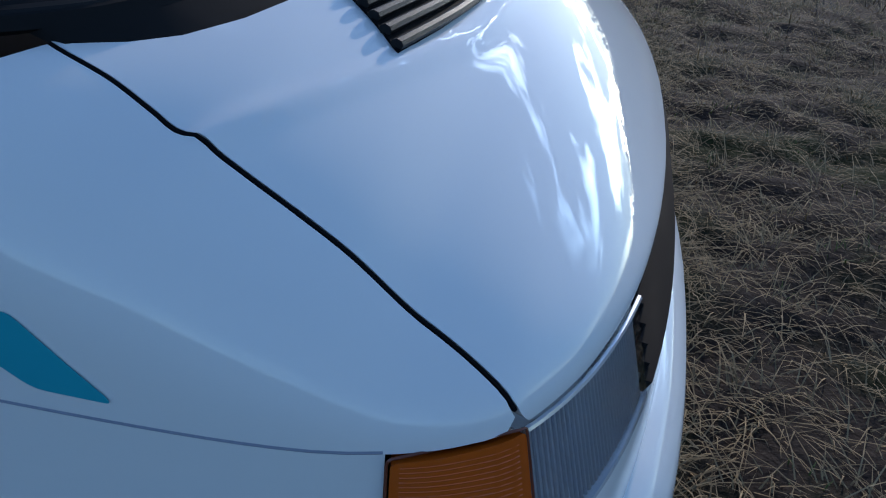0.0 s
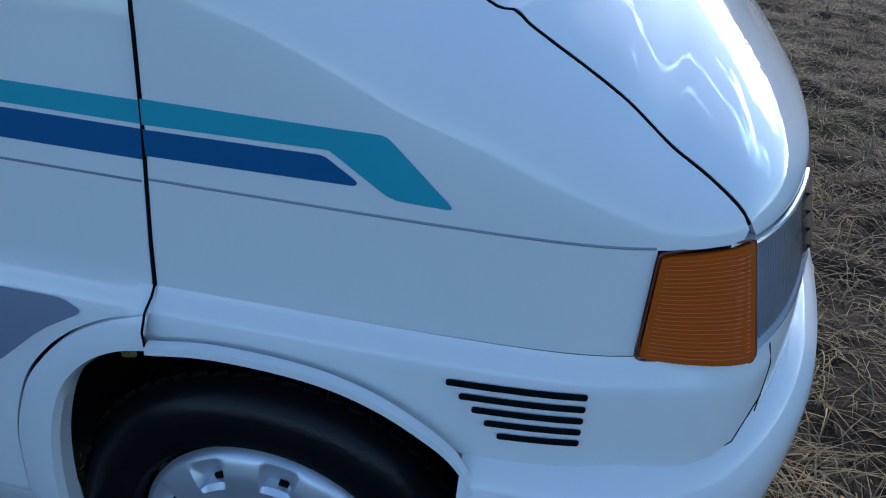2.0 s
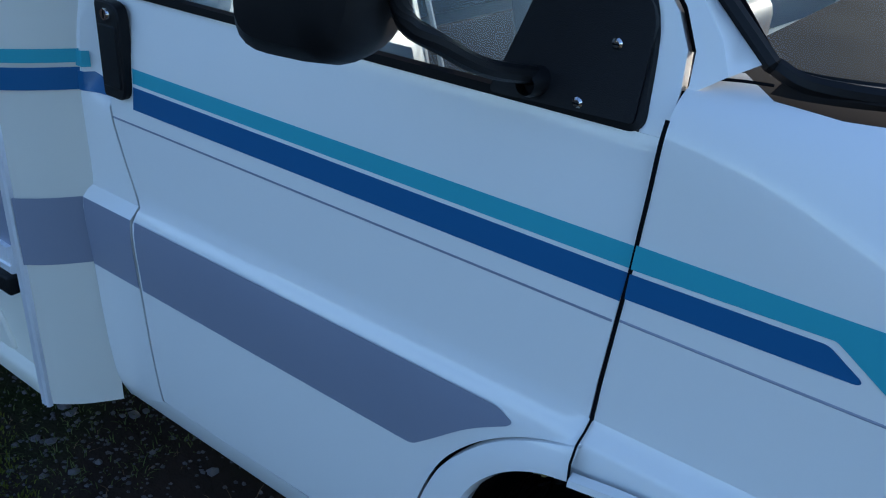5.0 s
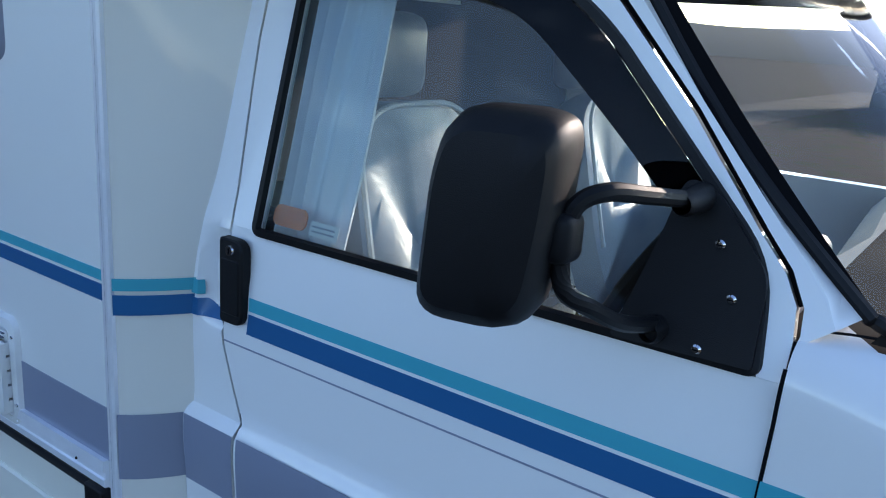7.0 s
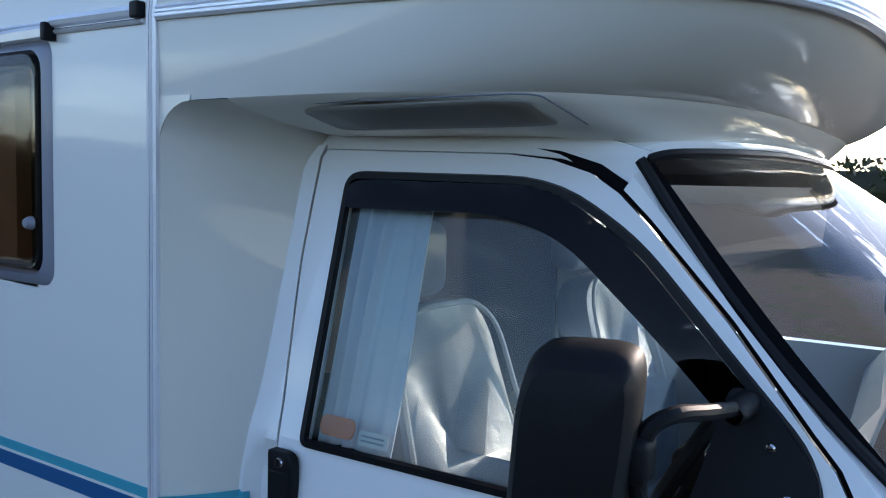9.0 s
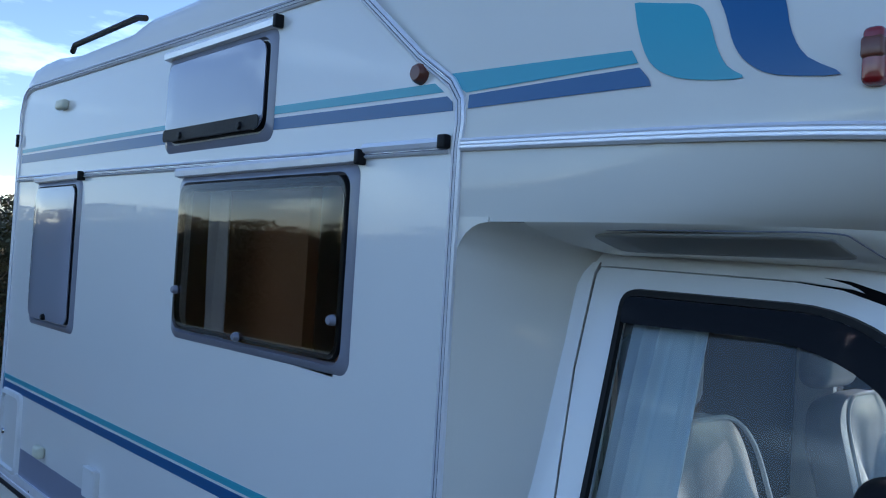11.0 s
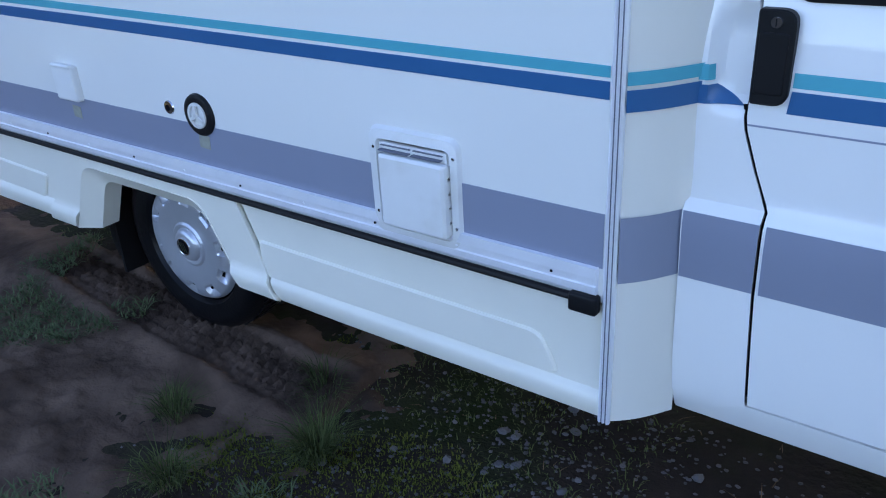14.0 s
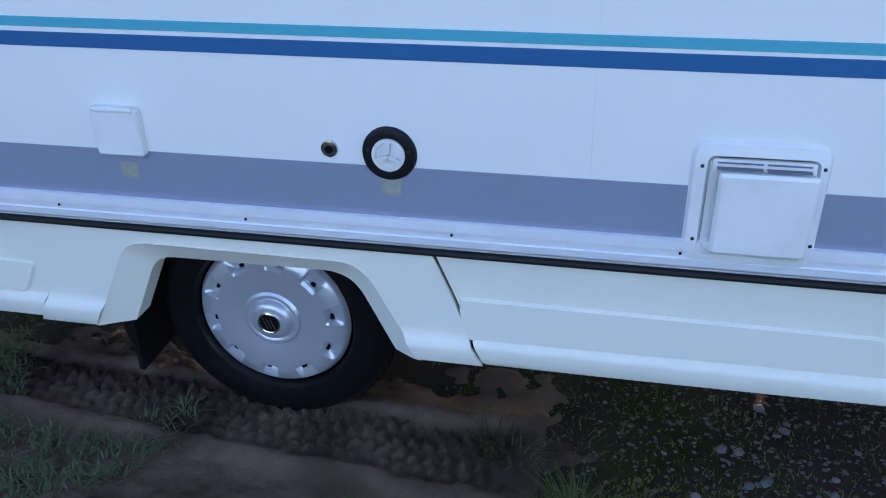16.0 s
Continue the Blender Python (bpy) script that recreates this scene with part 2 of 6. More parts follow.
def curve(xs, ys):
    """A smooth line through the given values, without overshoot at the ends."""
    xs, ys = list(xs), list(ys)
    d = [(ys[i + 1] - ys[i]) / (xs[i + 1] - xs[i]) for i in range(len(xs) - 1)]
    m = [d[0]] + [0 if d[i - 1] * d[i] <= 0 else 2 * d[i - 1] * d[i] / (d[i - 1] + d[i]) for i in range(1, len(d))] + [d[-1]]

    def at(x):
        if x <= xs[0]:
            return ys[0] + (x - xs[0]) * 0
        if x >= xs[-1]:
            return ys[-1]
        i = max(j for j in range(len(xs) - 1) if xs[j] <= x)
        h = xs[i + 1] - xs[i]
        t = (x - xs[i]) / h
        return (2 * t ** 3 - 3 * t ** 2 + 1) * ys[i] + (t ** 3 - 2 * t ** 2 + t) * h * m[i] + (3 * t ** 2 - 2 * t ** 3) * ys[i + 1] + (t ** 3 - t ** 2) * h * m[i + 1]
    return at


INSIDE = Vector((-0.6, 1.03, 1.1))


def panel(outline, fn, step=0.05, thick=0.005, lift=0.0, step_v=None):
    """A plate with the given outline in (u, v), laid on the surface fn(u, v), with thickness to the inside."""
    step_v = step_v or step
    bm = bmesh.new()
    f = bm.faces.new([bm.verts.new((u, v, 0)) for u, v in outline])
    us, vs = [p[0] for p in outline], [p[1] for p in outline]
    for lo, hi, st, axis in ((min(us), max(us), step, 0), (min(vs), max(vs), step_v, 1)):
        k = max(1, int((hi - lo) / st + 0.5))
        for i in range(1, k):
            c = [0, 0, 0]
            c[axis] = lo + (hi - lo) * i / k
            nrm = [0, 0, 0]
            nrm[axis] = 1
            bmesh.ops.bisect_plane(bm, geom=bm.verts[:] + bm.edges[:] + bm.faces[:], plane_co=c, plane_no=nrm, dist=1e-6)
    for v in bm.verts:
        v.co = fn(v.co.x, v.co.y)
    bm.normal_update()
    away = sum((f.normal.dot(f.calc_center_median() - INSIDE) * f.calc_area() for f in bm.faces))
    if away < 0:
        bmesh.ops.reverse_faces(bm, faces=bm.faces[:])
        bm.normal_update()
    normals = {v: v.normal.copy() for v in bm.verts}
    front = bm.faces[:]
    rim = [e for e in bm.edges if len(e.link_faces) == 1]
    if lift:
        for v in bm.verts[:]:
            v.co = v.co + normals[v] * lift
    if thick:
        back = {v: bm.verts.new(v.co - normals[v] * thick) for v in normals}
        for f in front:
            bm.faces.new([back[v] for v in reversed(f.verts)])
        for e in rim:
            loop = e.link_loops[0]
            a, b = loop.vert, loop.link_loop_next.vert
            bm.faces.new((b, a, back[a], back[b]))
    return bm


def rrect(u0, v0, u1, v1, r, k=5):
    pts = []
    for cu, cv, a0 in ((u1 - r, v1 - r, 0), (u0 + r, v1 - r, 90), (u0 + r, v0 + r, 180), (u1 - r, v0 + r, 270)):
        for i in range(k + 1):
            a = radians(a0 + 90 * i / k)
            pts.append((cu + r * math.cos(a), cv + r * math.sin(a)))
    return pts


def rounded(pts, r, k=4):
    """The polygon with its corners rounded by r (a number, or one a corner)."""
    out = []
    n = len(pts)
    for i, p in enumerate(pts):
        rr = r[i] if isinstance(r, (list, tuple)) else r
        p, a, b = Vector(p), Vector(pts[i - 1]), Vector(pts[(i + 1) % n])
        if rr <= 0:
            out.append(tuple(p))
            continue
        da, db = (a - p), (b - p)
        ra, rb = min(rr, da.length * 0.48), min(rr, db.length * 0.48)
        s, e = p + da.normalized() * ra, p + db.normalized() * rb
        for j in range(k + 1):
            t = j / k
            out.append(tuple(s * (1 - t) ** 2 + p * 2 * t * (1 - t) + e * t ** 2))
    return out


def flat(y):
    return lambda u, v: Vector((u, y, v))


def plate(outline, y, thick, bevel=0.0):
    """A flat plate facing the camera side (towards -y), from y back to y + thick, with a softened front edge."""
    bm = bmesh.new()
    n = len(outline)
    cu, cv = sum(p[0] for p in outline) / n, sum(p[1] for p in outline) / n
    rings = [(0, y + thick), (0, y + bevel)] + ([(bevel, y)] if bevel else [])
    w = max(p[0] for p in outline) - min(p[0] for p in outline)
    h = max(p[1] for p in outline) - min(p[1] for p in outline)
    loops = []
    for ins, yy in rings:
        loops.append([bm.verts.new((cu + (u - cu) * (1 - 2 * ins / w), yy, cv + (v - cv) * (1 - 2 * ins / h))) for u, v in outline])
    for a, b in zip(loops, loops[1:]):
        for i in range(n):
            bm.faces.new((a[i], a[(i + 1) % n], b[(i + 1) % n], b[i]))
    bm.faces.new(loops[-1])
    bm.faces.new(list(reversed(loops[0])))
    bmesh.ops.recalc_face_normals(bm, faces=bm.faces[:])
    return bm


def ring_plate(outer, inner, y, thick, crown=0.0):
    """A frame between two outlines of equal length, facing -y."""
    bm = bmesh.new()
    n = len(outer)
    a = [bm.verts.new((u, y + thick, v)) for u, v in outer]
    b = [bm.verts.new((u * 0.8 + p * 0.2, y, v * 0.8 + q * 0.2)) for (u, v), (p, q) in zip(outer, inner)]
    c = [bm.verts.new((u * 0.2 + p * 0.8, y - crown, v * 0.2 + q * 0.8)) for (u, v), (p, q) in zip(outer, inner)]
    d = [bm.verts.new((u, y + thick, v)) for u, v in inner]
    for p, q in ((a, b), (b, c), (c, d), (d, a)):
        for i in range(n):
            bm.faces.new((p[i], p[(i + 1) % n], q[(i + 1) % n], q[i]))
    bmesh.ops.recalc_face_normals(bm, faces=bm.faces[:])
    return bm


def sweep(points, profile, closed=False, up=(0, -1, 0)):
    """The profile (list of (side, out)) carried along a line of points; out points along up."""
    bm = bmesh.new()
    pts = [Vector(p) for p in points]
    n, rings = len(pts), []
    for i, p in enumerate(pts):
        a = pts[i - 1] if (i or closed) else p
        b = pts[(i + 1) % n] if (i < n - 1 or closed) else p
        d = (b - a).normalized()
        o = Vector(up)
        o = (o - d * o.dot(d)).normalized()
        s = d.cross(o)
        rings.append([bm.verts.new(p + s * u + o * v) for u, v in profile])
    m = len(profile)
    for i in range(n if closed else n - 1):
        a, b = rings[i], rings[(i + 1) % n]
        for j in range(m):
            bm.faces.new((a[j], a[(j + 1) % m], b[(j + 1) % m], b[j]))
    if not closed:
        bm.faces.new(rings[0])
        bm.faces.new(list(reversed(rings[-1])))
    bmesh.ops.recalc_face_normals(bm, faces=bm.faces[:])
    return bm


def disc_profile(r, k=10, flatten=1.0):
    return [(r * math.cos(2 * math.pi * i / k), r * flatten * math.sin(2 * math.pi * i / k)) for i in range(k)]


def smooth_line(pts, k=6):
    """A Catmull-Rom line through the points."""
    P = [Vector(p) for p in pts]
    P = [P[0] * 2 - P[1]] + P + [P[-1] * 2 - P[-2]]
    out = []
    for i in range(1, len(P) - 2):
        for j in range(k):
            t = j / k
            out.append(0.5 * (2 * P[i] + (P[i + 1] - P[i - 1]) * t + (2 * P[i - 1] - 5 * P[i] + 4 * P[i + 1] - P[i + 2]) * t * t + (3 * P[i] - P[i - 1] - 3 * P[i + 1] + P[i + 2]) * t ** 3))
    return out + [P[-2]]


def lathe(profile, centre, k=48):
    """Turned about the y axis: profile of (radius, y), centre (x, y, z)."""
    bm = bmesh.new()
    rings = []
    for r, y in profile:
        if r < 1e-5:
            rings.append([bm.verts.new((centre[0], centre[1] + y, centre[2]))])
        else:
            rings.append([bm.verts.new((centre[0] + r * math.cos(2 * math.pi * i / k), centre[1] + y, centre[2] + r * math.sin(2 * math.pi * i / k))) for i in range(k)])
    for a, b in zip(rings, rings[1:]):
        for i in range(k):
            q = [a[i % len(a)], a[(i + 1) % len(a)], b[(i + 1) % len(b)], b[i % len(b)]]
            q = list(dict.fromkeys(q))
            if len(q) > 2:
                bm.faces.new(q)
    bmesh.ops.recalc_face_normals(bm, faces=bm.faces[:])
    return bm


def box(x0, y0, z0, x1, y1, z1, bevel=0.0):
    bm = bmesh.new()
    bmesh.ops.create_cube(bm, size=1)
    for v in bm.verts:
        v.co = Vector(((x0 + x1) / 2 + v.co.x * (x1 - x0), (y0 + y1) / 2 + v.co.y * (y1 - y0), (z0 + z1) / 2 + v.co.z * (z1 - z0)))
    if bevel:
        bmesh.ops.bevel(bm, geom=bm.edges[:], offset=bevel, segments=3, profile=0.5, affect="EDGES")
    return bm


def loft(rows, closed=False):
    """A skin over rows of points of equal length."""
    bm = bmesh.new()
    V = [[bm.verts.new(p) for p in row] for row in rows]
    for a, b in zip(V, V[1:]):
        for i in range(len(a) if closed else len(a) - 1):
            j = (i + 1) % len(a)
            bm.faces.new((a[i], a[j], b[j], b[i]))
    bm.normal_update()
    if sum(f.normal.dot(f.calc_center_median() - INSIDE) for f in bm.faces) < 0:
        bmesh.ops.reverse_faces(bm, faces=bm.faces[:])
    return bm


def join(*bms):
    out = bmesh.new()
    for b in bms:
        me = bpy.data.meshes.new("tmp")
        b.to_mesh(me)
        b.free()
        out.from_mesh(me)
        bpy.data.meshes.remove(me)
    return out

# ---- the motorhome: x runs forward, its near side faces -y ----
MID = 1.03
van = tagged(new("motorhome"), "white coachbuilt motorhome with teal, navy and lilac stripes", "motorhome")

# cab surfaces
YS = curve([.33, .42, .55, .70, .80, .835, .855, 1.0, 1.1, 1.2, 1.3, 1.5, 1.7, 1.78, 1.86], [.135, .103, .093, .088, .083, .086, .107, .108, .112, .127, .155, .20, .248, .27, .31])


def side(x, z):
    return Vector((x, YS(z), z))


PLAN = [(0.9, .107), (1.2, .108), (1.5, .112), (1.66, .122), (1.745, .142), (1.80, .168), (1.845, .207), (1.90, .31), (1.945, .46), (1.975, .65), (1.99, .85), (1.995, MID)]
PL = smooth_line([(x, y, 0) for x, y in PLAN], 10)
ARC = [0.0]
for p_, q_ in zip(PL, PL[1:]):
    ARC.append(ARC[-1] + (q_ - p_).length)
SMAX = ARC[-1]


def plan(s):
    """A point of the nose's plan and its outward normal; beyond the middle it is mirrored."""
    m = s > SMAX
    s = 2 * SMAX - s if m else s
    i = max(0, min(len(PL) - 2, int(np.searchsorted(ARC, s)) - 1))
    t = (s - ARC[i]) / (ARC[i + 1] - ARC[i])
    p = PL[i].lerp(PL[i + 1], t)
    d = (PL[min(i + 2, len(PL) - 1)] - PL[max(i - 1, 0)]).normalized()
    n = Vector((d.y, -d.x, 0))
    if m:
        p, n = Vector((p.x, 2 * MID - p.y, 0)), Vector((n.x, -n.y, 0))
    return p, n


def s_at(x=None, y=None):
    for i in range(1, len(PL)):
        a, c = (PL[i - 1].x, PL[i].x) if x is not None else (PL[i - 1].y, PL[i].y)
        v = x if x is not None else y
        if c >= v:
            return ARC[i - 1] + (ARC[i] - ARC[i - 1]) * max(0, min(1, (v - a) / max(1e-9, c - a)))
    return SMAX


S_CORNER = s_at(x=1.742)


def nose(off=0.0):
    def fn(s, z):
        p, n = plan(s)
        ledge = curve([.60, .68, .80, .832, .860, 1.1], [-.018, -.023, -.023, -.021, 0, 0])(z)
        d_ = min(s, 2 * SMAX - s)
        k = min(1, max(0, (d_ - S_CORNER) / .11))
        p = p - n * ledge * (1 - .6 * k) + n * (off + .040 * k * min(1, max(0, (1.004 - z) / .135)))
        return Vector((p.x, p.y, z))
    return fn


XI = curve([p.x for p in PL], [p.y for p in PL])
ZT = curve([1.15, 1.4, 1.54, 1.6, 1.672, 1.75, 1.88, 1.96, 1.996], [1.292, 1.287, 1.275, 1.262, 1.236, 1.20, 1.115, 1.045, 1.005])
NN = curve([1.15, 1.25, 1.35, 1.45, 1.54, 1.6, 1.672, 1.75, 1.85], [13, 10, 6.5, 4.3, 3.5, 3.0, 2.6, 2.1, 2.0])
ZS = 1.008
RIDGE = curve([.1, .233, .35, .5, .7, 1.03], [1.50, 1.542, 1.60, 1.660, 1.715, 1.74])


def hood(x, q):
    """The rounded top of the nose; q runs from the near side (0) over the middle (1) to the far side (2)."""
    m = q > 1
    q = 2 - q if m else q
    n, W, H = NN(x), MID - XI(x), ZT(x) - ZS
    a = max(0.0, min(1.0, q)) * math.pi / 2
    c, s = max(0, math.cos(a)) ** (2 / n), max(0, math.sin(a)) ** (2 / n)
    y = MID - W * c
    ridge = .006 * math.exp(-((x - RIDGE(y)) / .011) ** 2) * min(1, max(0, (y - .15) / .08))
    return Vector((x, 2 * MID - y if m else y, ZS + H * s + ridge))


def q_y(x, y):
    return math.acos(min(1, max(0, (MID - y) / (MID - XI(x)))) ** (NN(x) / 2)) / (math.pi / 2)


def q_z(x, z):
    return math.asin(min(1, max(0, (z - ZS) / (ZT(x) - ZS))) ** (NN(x) / 2)) / (math.pi / 2)


# ---- bonnet and wings ----
GAPY = curve([1.28, 1.33, 1.40, 1.45, 1.50, 1.525, 1.55, 1.60, 1.65, 1.70, 1.75, 1.80, 1.835], [.345, .31, .2728, .264, .2472, .2385, .2375, .2315, .2255, .2200, .2140, .2065, .200])
REAR = curve([.272, .353, .45, .6, .8, 1.03], [1.392, 1.470, 1.512, 1.542, 1.562, 1.57])
xs_ = [1.394 + (1.837 - 1.394) * i / 48 for i in range(49)]
edge = [(x, q_y(x, GAPY(x) + .006)) for x in xs_]
front_ = [(1.837 + (1.986 - 1.837) * i / 12, 0.0) for i in range(1, 13)]
rear_ = [(REAR(y), q_y(REAR(y), y)) for y in (.29, .32, .36, .43, .52, .62, .74, .88, 1.0)]
half = edge + front_ + [(1.992, 0.5), (1.993, 1.0)]
outline = half + [(x, 2 - q) for x, q in reversed(half[:-1])] + [(x, 2 - q) for x, q in rear_] + [(1.57, 1.0)] + list(reversed(rear_))
bonnet = part("bonnet", panel(outline, hood, 0.0055, 0.012, step_v=0.03), CAB_WHITE, van)
gap_edge = [(x, q_y(x, GAPY(x))) for x in xs_]
top_ = [(1.162, q_z(1.162, 1.1)), (1.165, q_z(1.165, 1.2)), (1.165, q_z(1.165, 1.284)), (1.20, q_z(1.20, 1.285)), (1.245, q_y(1.245, .178)), (1.31, q_y(1.31, .192)), (1.375, q_y(1.375, .235)), (1.388, q_y(1.388, .262))]
wing_top = [(1.158, 0.0), (1.45, 0.0), (1.745, 0.0), (1.79, 0.0), (1.832, 0.0)] + list(reversed(gap_edge)) + list(reversed(top_))
wing = part("front_wing", panel(wing_top, hood, 0.022, 0.01, step_v=0.03), CAB_WHITE, van)
# black bead laid in the bonnet gap as its shade
part("shut_line", sweep([hood(x, q_y(x, GAPY(x) + .003)) for x in xs_], [(-.0016, -.004), (-.0016, .0004), (.0016, .0004), (.0016, -.004)], up=(.15, -.45, 1)), GAP, bonnet)
mirror_q = [(x, 2 - q) for x, q in wing_top]
part("front_wing", panel(mirror_q, hood, 0.03, 0.01, step_v=0.04), CAB_WHITE, van)

sA, sI, sJ, sH = s_at(x=1.1515), s_at(x=1.742), s_at(x=1.845), s_at(x=1.946)
wing_side = part("wing_side", panel([(sA, .862), (sI - .004, .864), (sI - .004, 1.008), (s_at(x=1.1575), 1.008)], nose(), 0.03, 0.008), CAB_WHITE, van)
part("wing_side", panel([(2 * SMAX - u, v) for u, v in [(sA, .862), (sI, .864), (sI, 1.008), (sA, 1.008)]], nose(), 0.05, 0.008), CAB_WHITE, van)
sx = lambda x: s_at(x=x)
arch_front = [(p.x, p.y) for p in smooth_line([(1.140, .783, 0), (1.243, .797, 0), (1.359, .793, 0), (1.442, .772, 0), (1.51, .736, 0), (1.549, .704, 0)], 5)]
sB = s_at(x=1.868)
low = [(sA - .012, .8625), (sI, .8625), (sB - .01, .863), (sB + .004, .855), (sB + .006, .78), (sx(1.845), .735), (sx(1.80), .707), (sx(1.70), .694), (sx(1.62), .688), (sx(1.575), .69), (sx(1.552), .704)] + [(sx(x), z) for x, z in reversed(arch_front[:-1])]
part("wing_lower", panel(low, nose(.0), 0.025, 0.02, step_v=.012), CAB_WHITE, wing_side)
# air slots in the corner panel
for i in range(5):
    x0, z0 = 1.527 + .0168 * i, .8155 - .0178 * i
    s0, s1, z1 = sx(x0), sx(1.690), z0 + .004
    part("air_slot", panel(rounded([(s0, z0 - .0045), (s1, z1 - .0045), (s1, z1 + .0045), (s0, z0 + .0045)], .004), nose(.002), 0.03, 0.001, lift=0.0015), GAP, wing_side)
# black sheets added behind the shut lines to stand in for the shade there
part("gap_shade_sheet", panel([(sA - .03, .80), (sI - .02, .80), (sI - .02, 1.006), (sA - .03, 1.006)], nose(-.03), 0.06, 0.004), GAP, van)
part("gap_shade_sheet", panel([(1.15, .02), (1.15, 1.98), (1.9, 1.98), (1.9, .02)], lambda x, q: hood(x, q) * 1 + Vector((-.012, (MID - hood(x, q).y) * .03, -.022)), 0.04, 0.004, step_v=0.06), GAP, van)

# bonnet air intake with slats
vent = part("bonnet_vent", panel([(x, q_y(x, y)) for x, y in [(1.648, .50), (1.672, .62), (1.69, .74), (1.70, .9), (1.61, 1.0), (1.585, .80), (1.553, .595), (1.56, .58)]], hood, 0.03, 0.006, lift=0.003, step_v=0.05), GAP, bonnet, "black slatted plastic air intake")
for i in range(6):
    t = i / 5
    pts = []
    for j in range(10):
        k = j / 9
        a, b = Vector((1.645, .505, 0)).lerp(Vector((1.70, .90, 0)), k), Vector((1.556, .59, 0)).lerp(Vector((1.61, .985, 0)), k)
        p = a.lerp(b, t)
        p.x += .018 * math.sin(k * math.pi) * .6
        pts.append(hood(p.x, q_y(p.x, p.y)) + Vector((0, 0, .007)))
    part("slat", sweep(pts, disc_profile(.008, 8, .8), up=(0, 0, 1)), BLACK, vent)

# ---- lamps, grille and bumper ----
for side_no in (0, 1):
    mir = (lambda s: s) if side_no == 0 else (lambda s: 2 * SMAX - s)
    ind = part("indicator", panel(rounded([(mir(sI), .866), (mir(sJ - .004), .864), (mir(sJ - .002), 1.006), (mir(sI), 1.003)], .008), nose(.006), 0.015, 0.03), AMBER, van, "amber front indicator lens")
    part("lens_ribs", join(*[sweep([nose(.0056)(mir(sI + .008 + (sJ - sI - .02) * j / 8), .873 + .0054 * k) for j in range(9)], disc_profile(.0008, 4), up=plan(mir(sI + .05))[1]) for k in range(24)]), AMBER, ind)
    part("seal", sweep([nose(.004)(*p) for p in rounded([(mir(sI - .003), .862), (mir(sJ), .860), (mir(sJ + .001), 1.009), (mir(sI - .003), 1.007)], .008)], disc_profile(.0016, 5), True, up=plan(mir(sI + .05))[1]), BROWN_LENS, ind)
    head = part("headlight", panel([(mir(sJ), .858), (mir(sH), .858), (mir(sH), .995), (mir(sJ), 1.0)], nose(-.028), 0.03, 0.004), REFLECTOR, van, "fluted clear headlight")
    glass_ob = part("lens", panel(rounded([(mir(sJ + .002), .866), (mir(sH - .006), .862), (mir(sH - .004), .985), (mir(sJ + .002), 1.0)], .008), nose(.0), 0.012, 0.006), LAMP_GLASS, head)
    glass_ob.visible_shadow = False
    part("flutes", join(*[sweep([nose(-.009)(mir(sJ + .006 + (sH - sJ - .018) * j / 33), z) for z in (.870, .91, .95, .990)], disc_profile(.0022, 6), up=plan(mir(sJ + .08))[1]) for j in range(34)]), REFLECTOR, head)
    part("eyelid", sweep([nose(.001)(mir(sJ + (sH - sJ) * j / 14), 1.001 - .006 * j / 14) for j in range(15)], disc_profile(.0035, 6), up=(0, 0, 1)), REFLECTOR, head)
grille = part("grille", panel([(sH + .004, .862), (2 * SMAX - sH - .004, .862), (2 * SMAX - sH - .004, .985), (sH + .004, .985)], nose(-.02), 0.04, 0.004), GAP, van, "black slatted radiator grille")
for k in range(5):
    part("grille_bar", sweep([nose(-.002)(sH + .006 + (2 * SMAX - 2 * sH - .012) * j / 30, .872 + .026 * k) for j in range(31)], [(-.009, -.008), (.009, -.012), (.009, -.004), (-.009, .004)], up=(1, 0, 0)), MATT, grille)
part("lamp_sill", loft([[nose(o)(sB - .03 + (2 * SMAX - 2 * sB + .06) * j / 60, z) for j in range(61)] for o, z in ((-.05, .8645), (-.003, .863), (-.002, .855), (-.002, .80), (-.002, .745), (-.03, .74))]), CAB_WHITE, van)
part("corner_filler", panel([(sx(1.70), .70), (sB + .10, .72), (sB + .10, .85), (sx(1.70), .85)], nose(-.010), .03, .004), CAB_WHITE, van)
rows = []
for o, z in ((-.05, .785), (.02, .765), (.055, .752), (.085, .725), (.096, .68), (.098, .62), (.09, .55), (.07, .48), (.03, .43), (-.04, .41)):
    row = []
    for j in range(121):
        s = sx(1.556) + (2 * SMAX - 2 * sx(1.556)) * j / 120
        d = min(s, 2 * SMAX - s)
        k = min(1, max(0, (d - sx(1.60)) / (sx(1.95) - sx(1.60))))
        k = k * k * (3 - 2 * k)
        p, n = plan(s)
        p = p + n * (o * (.30 + .70 * k) + .030 - .022 * k)
        row.append(Vector((p.x, p.y, z - (1 - k) * .075 * (z - .41) / .37)))
    rows.append(row)
bumper = part("front_bumper", loft(rows), CAB_WHITE, van)
part("tow_eye", lathe([(.0, -.012), (.02, -.012), (.024, 0), (.02, .012), (0, .012)], (2.075, .62, .50), 16), WHITE_PLASTIC, bumper)

part("seam", sweep([nose(.001)(s_, z_) for s_, z_ in ((sB + .006, .778), (sx(1.845), .733), (sx(1.80), .705), (sx(1.70), .692), (sx(1.62), .686), (sx(1.575), .688))], disc_profile(.0009, 5), up=(0, -1, 0)), GAP, bumper)
part("seam", sweep([nose(.0004)(sB + .006, z) for z in (.856, .83, .80, .775, .75)], disc_profile(.0009, 5), up=plan(sB)[1]), GAP, bumper)

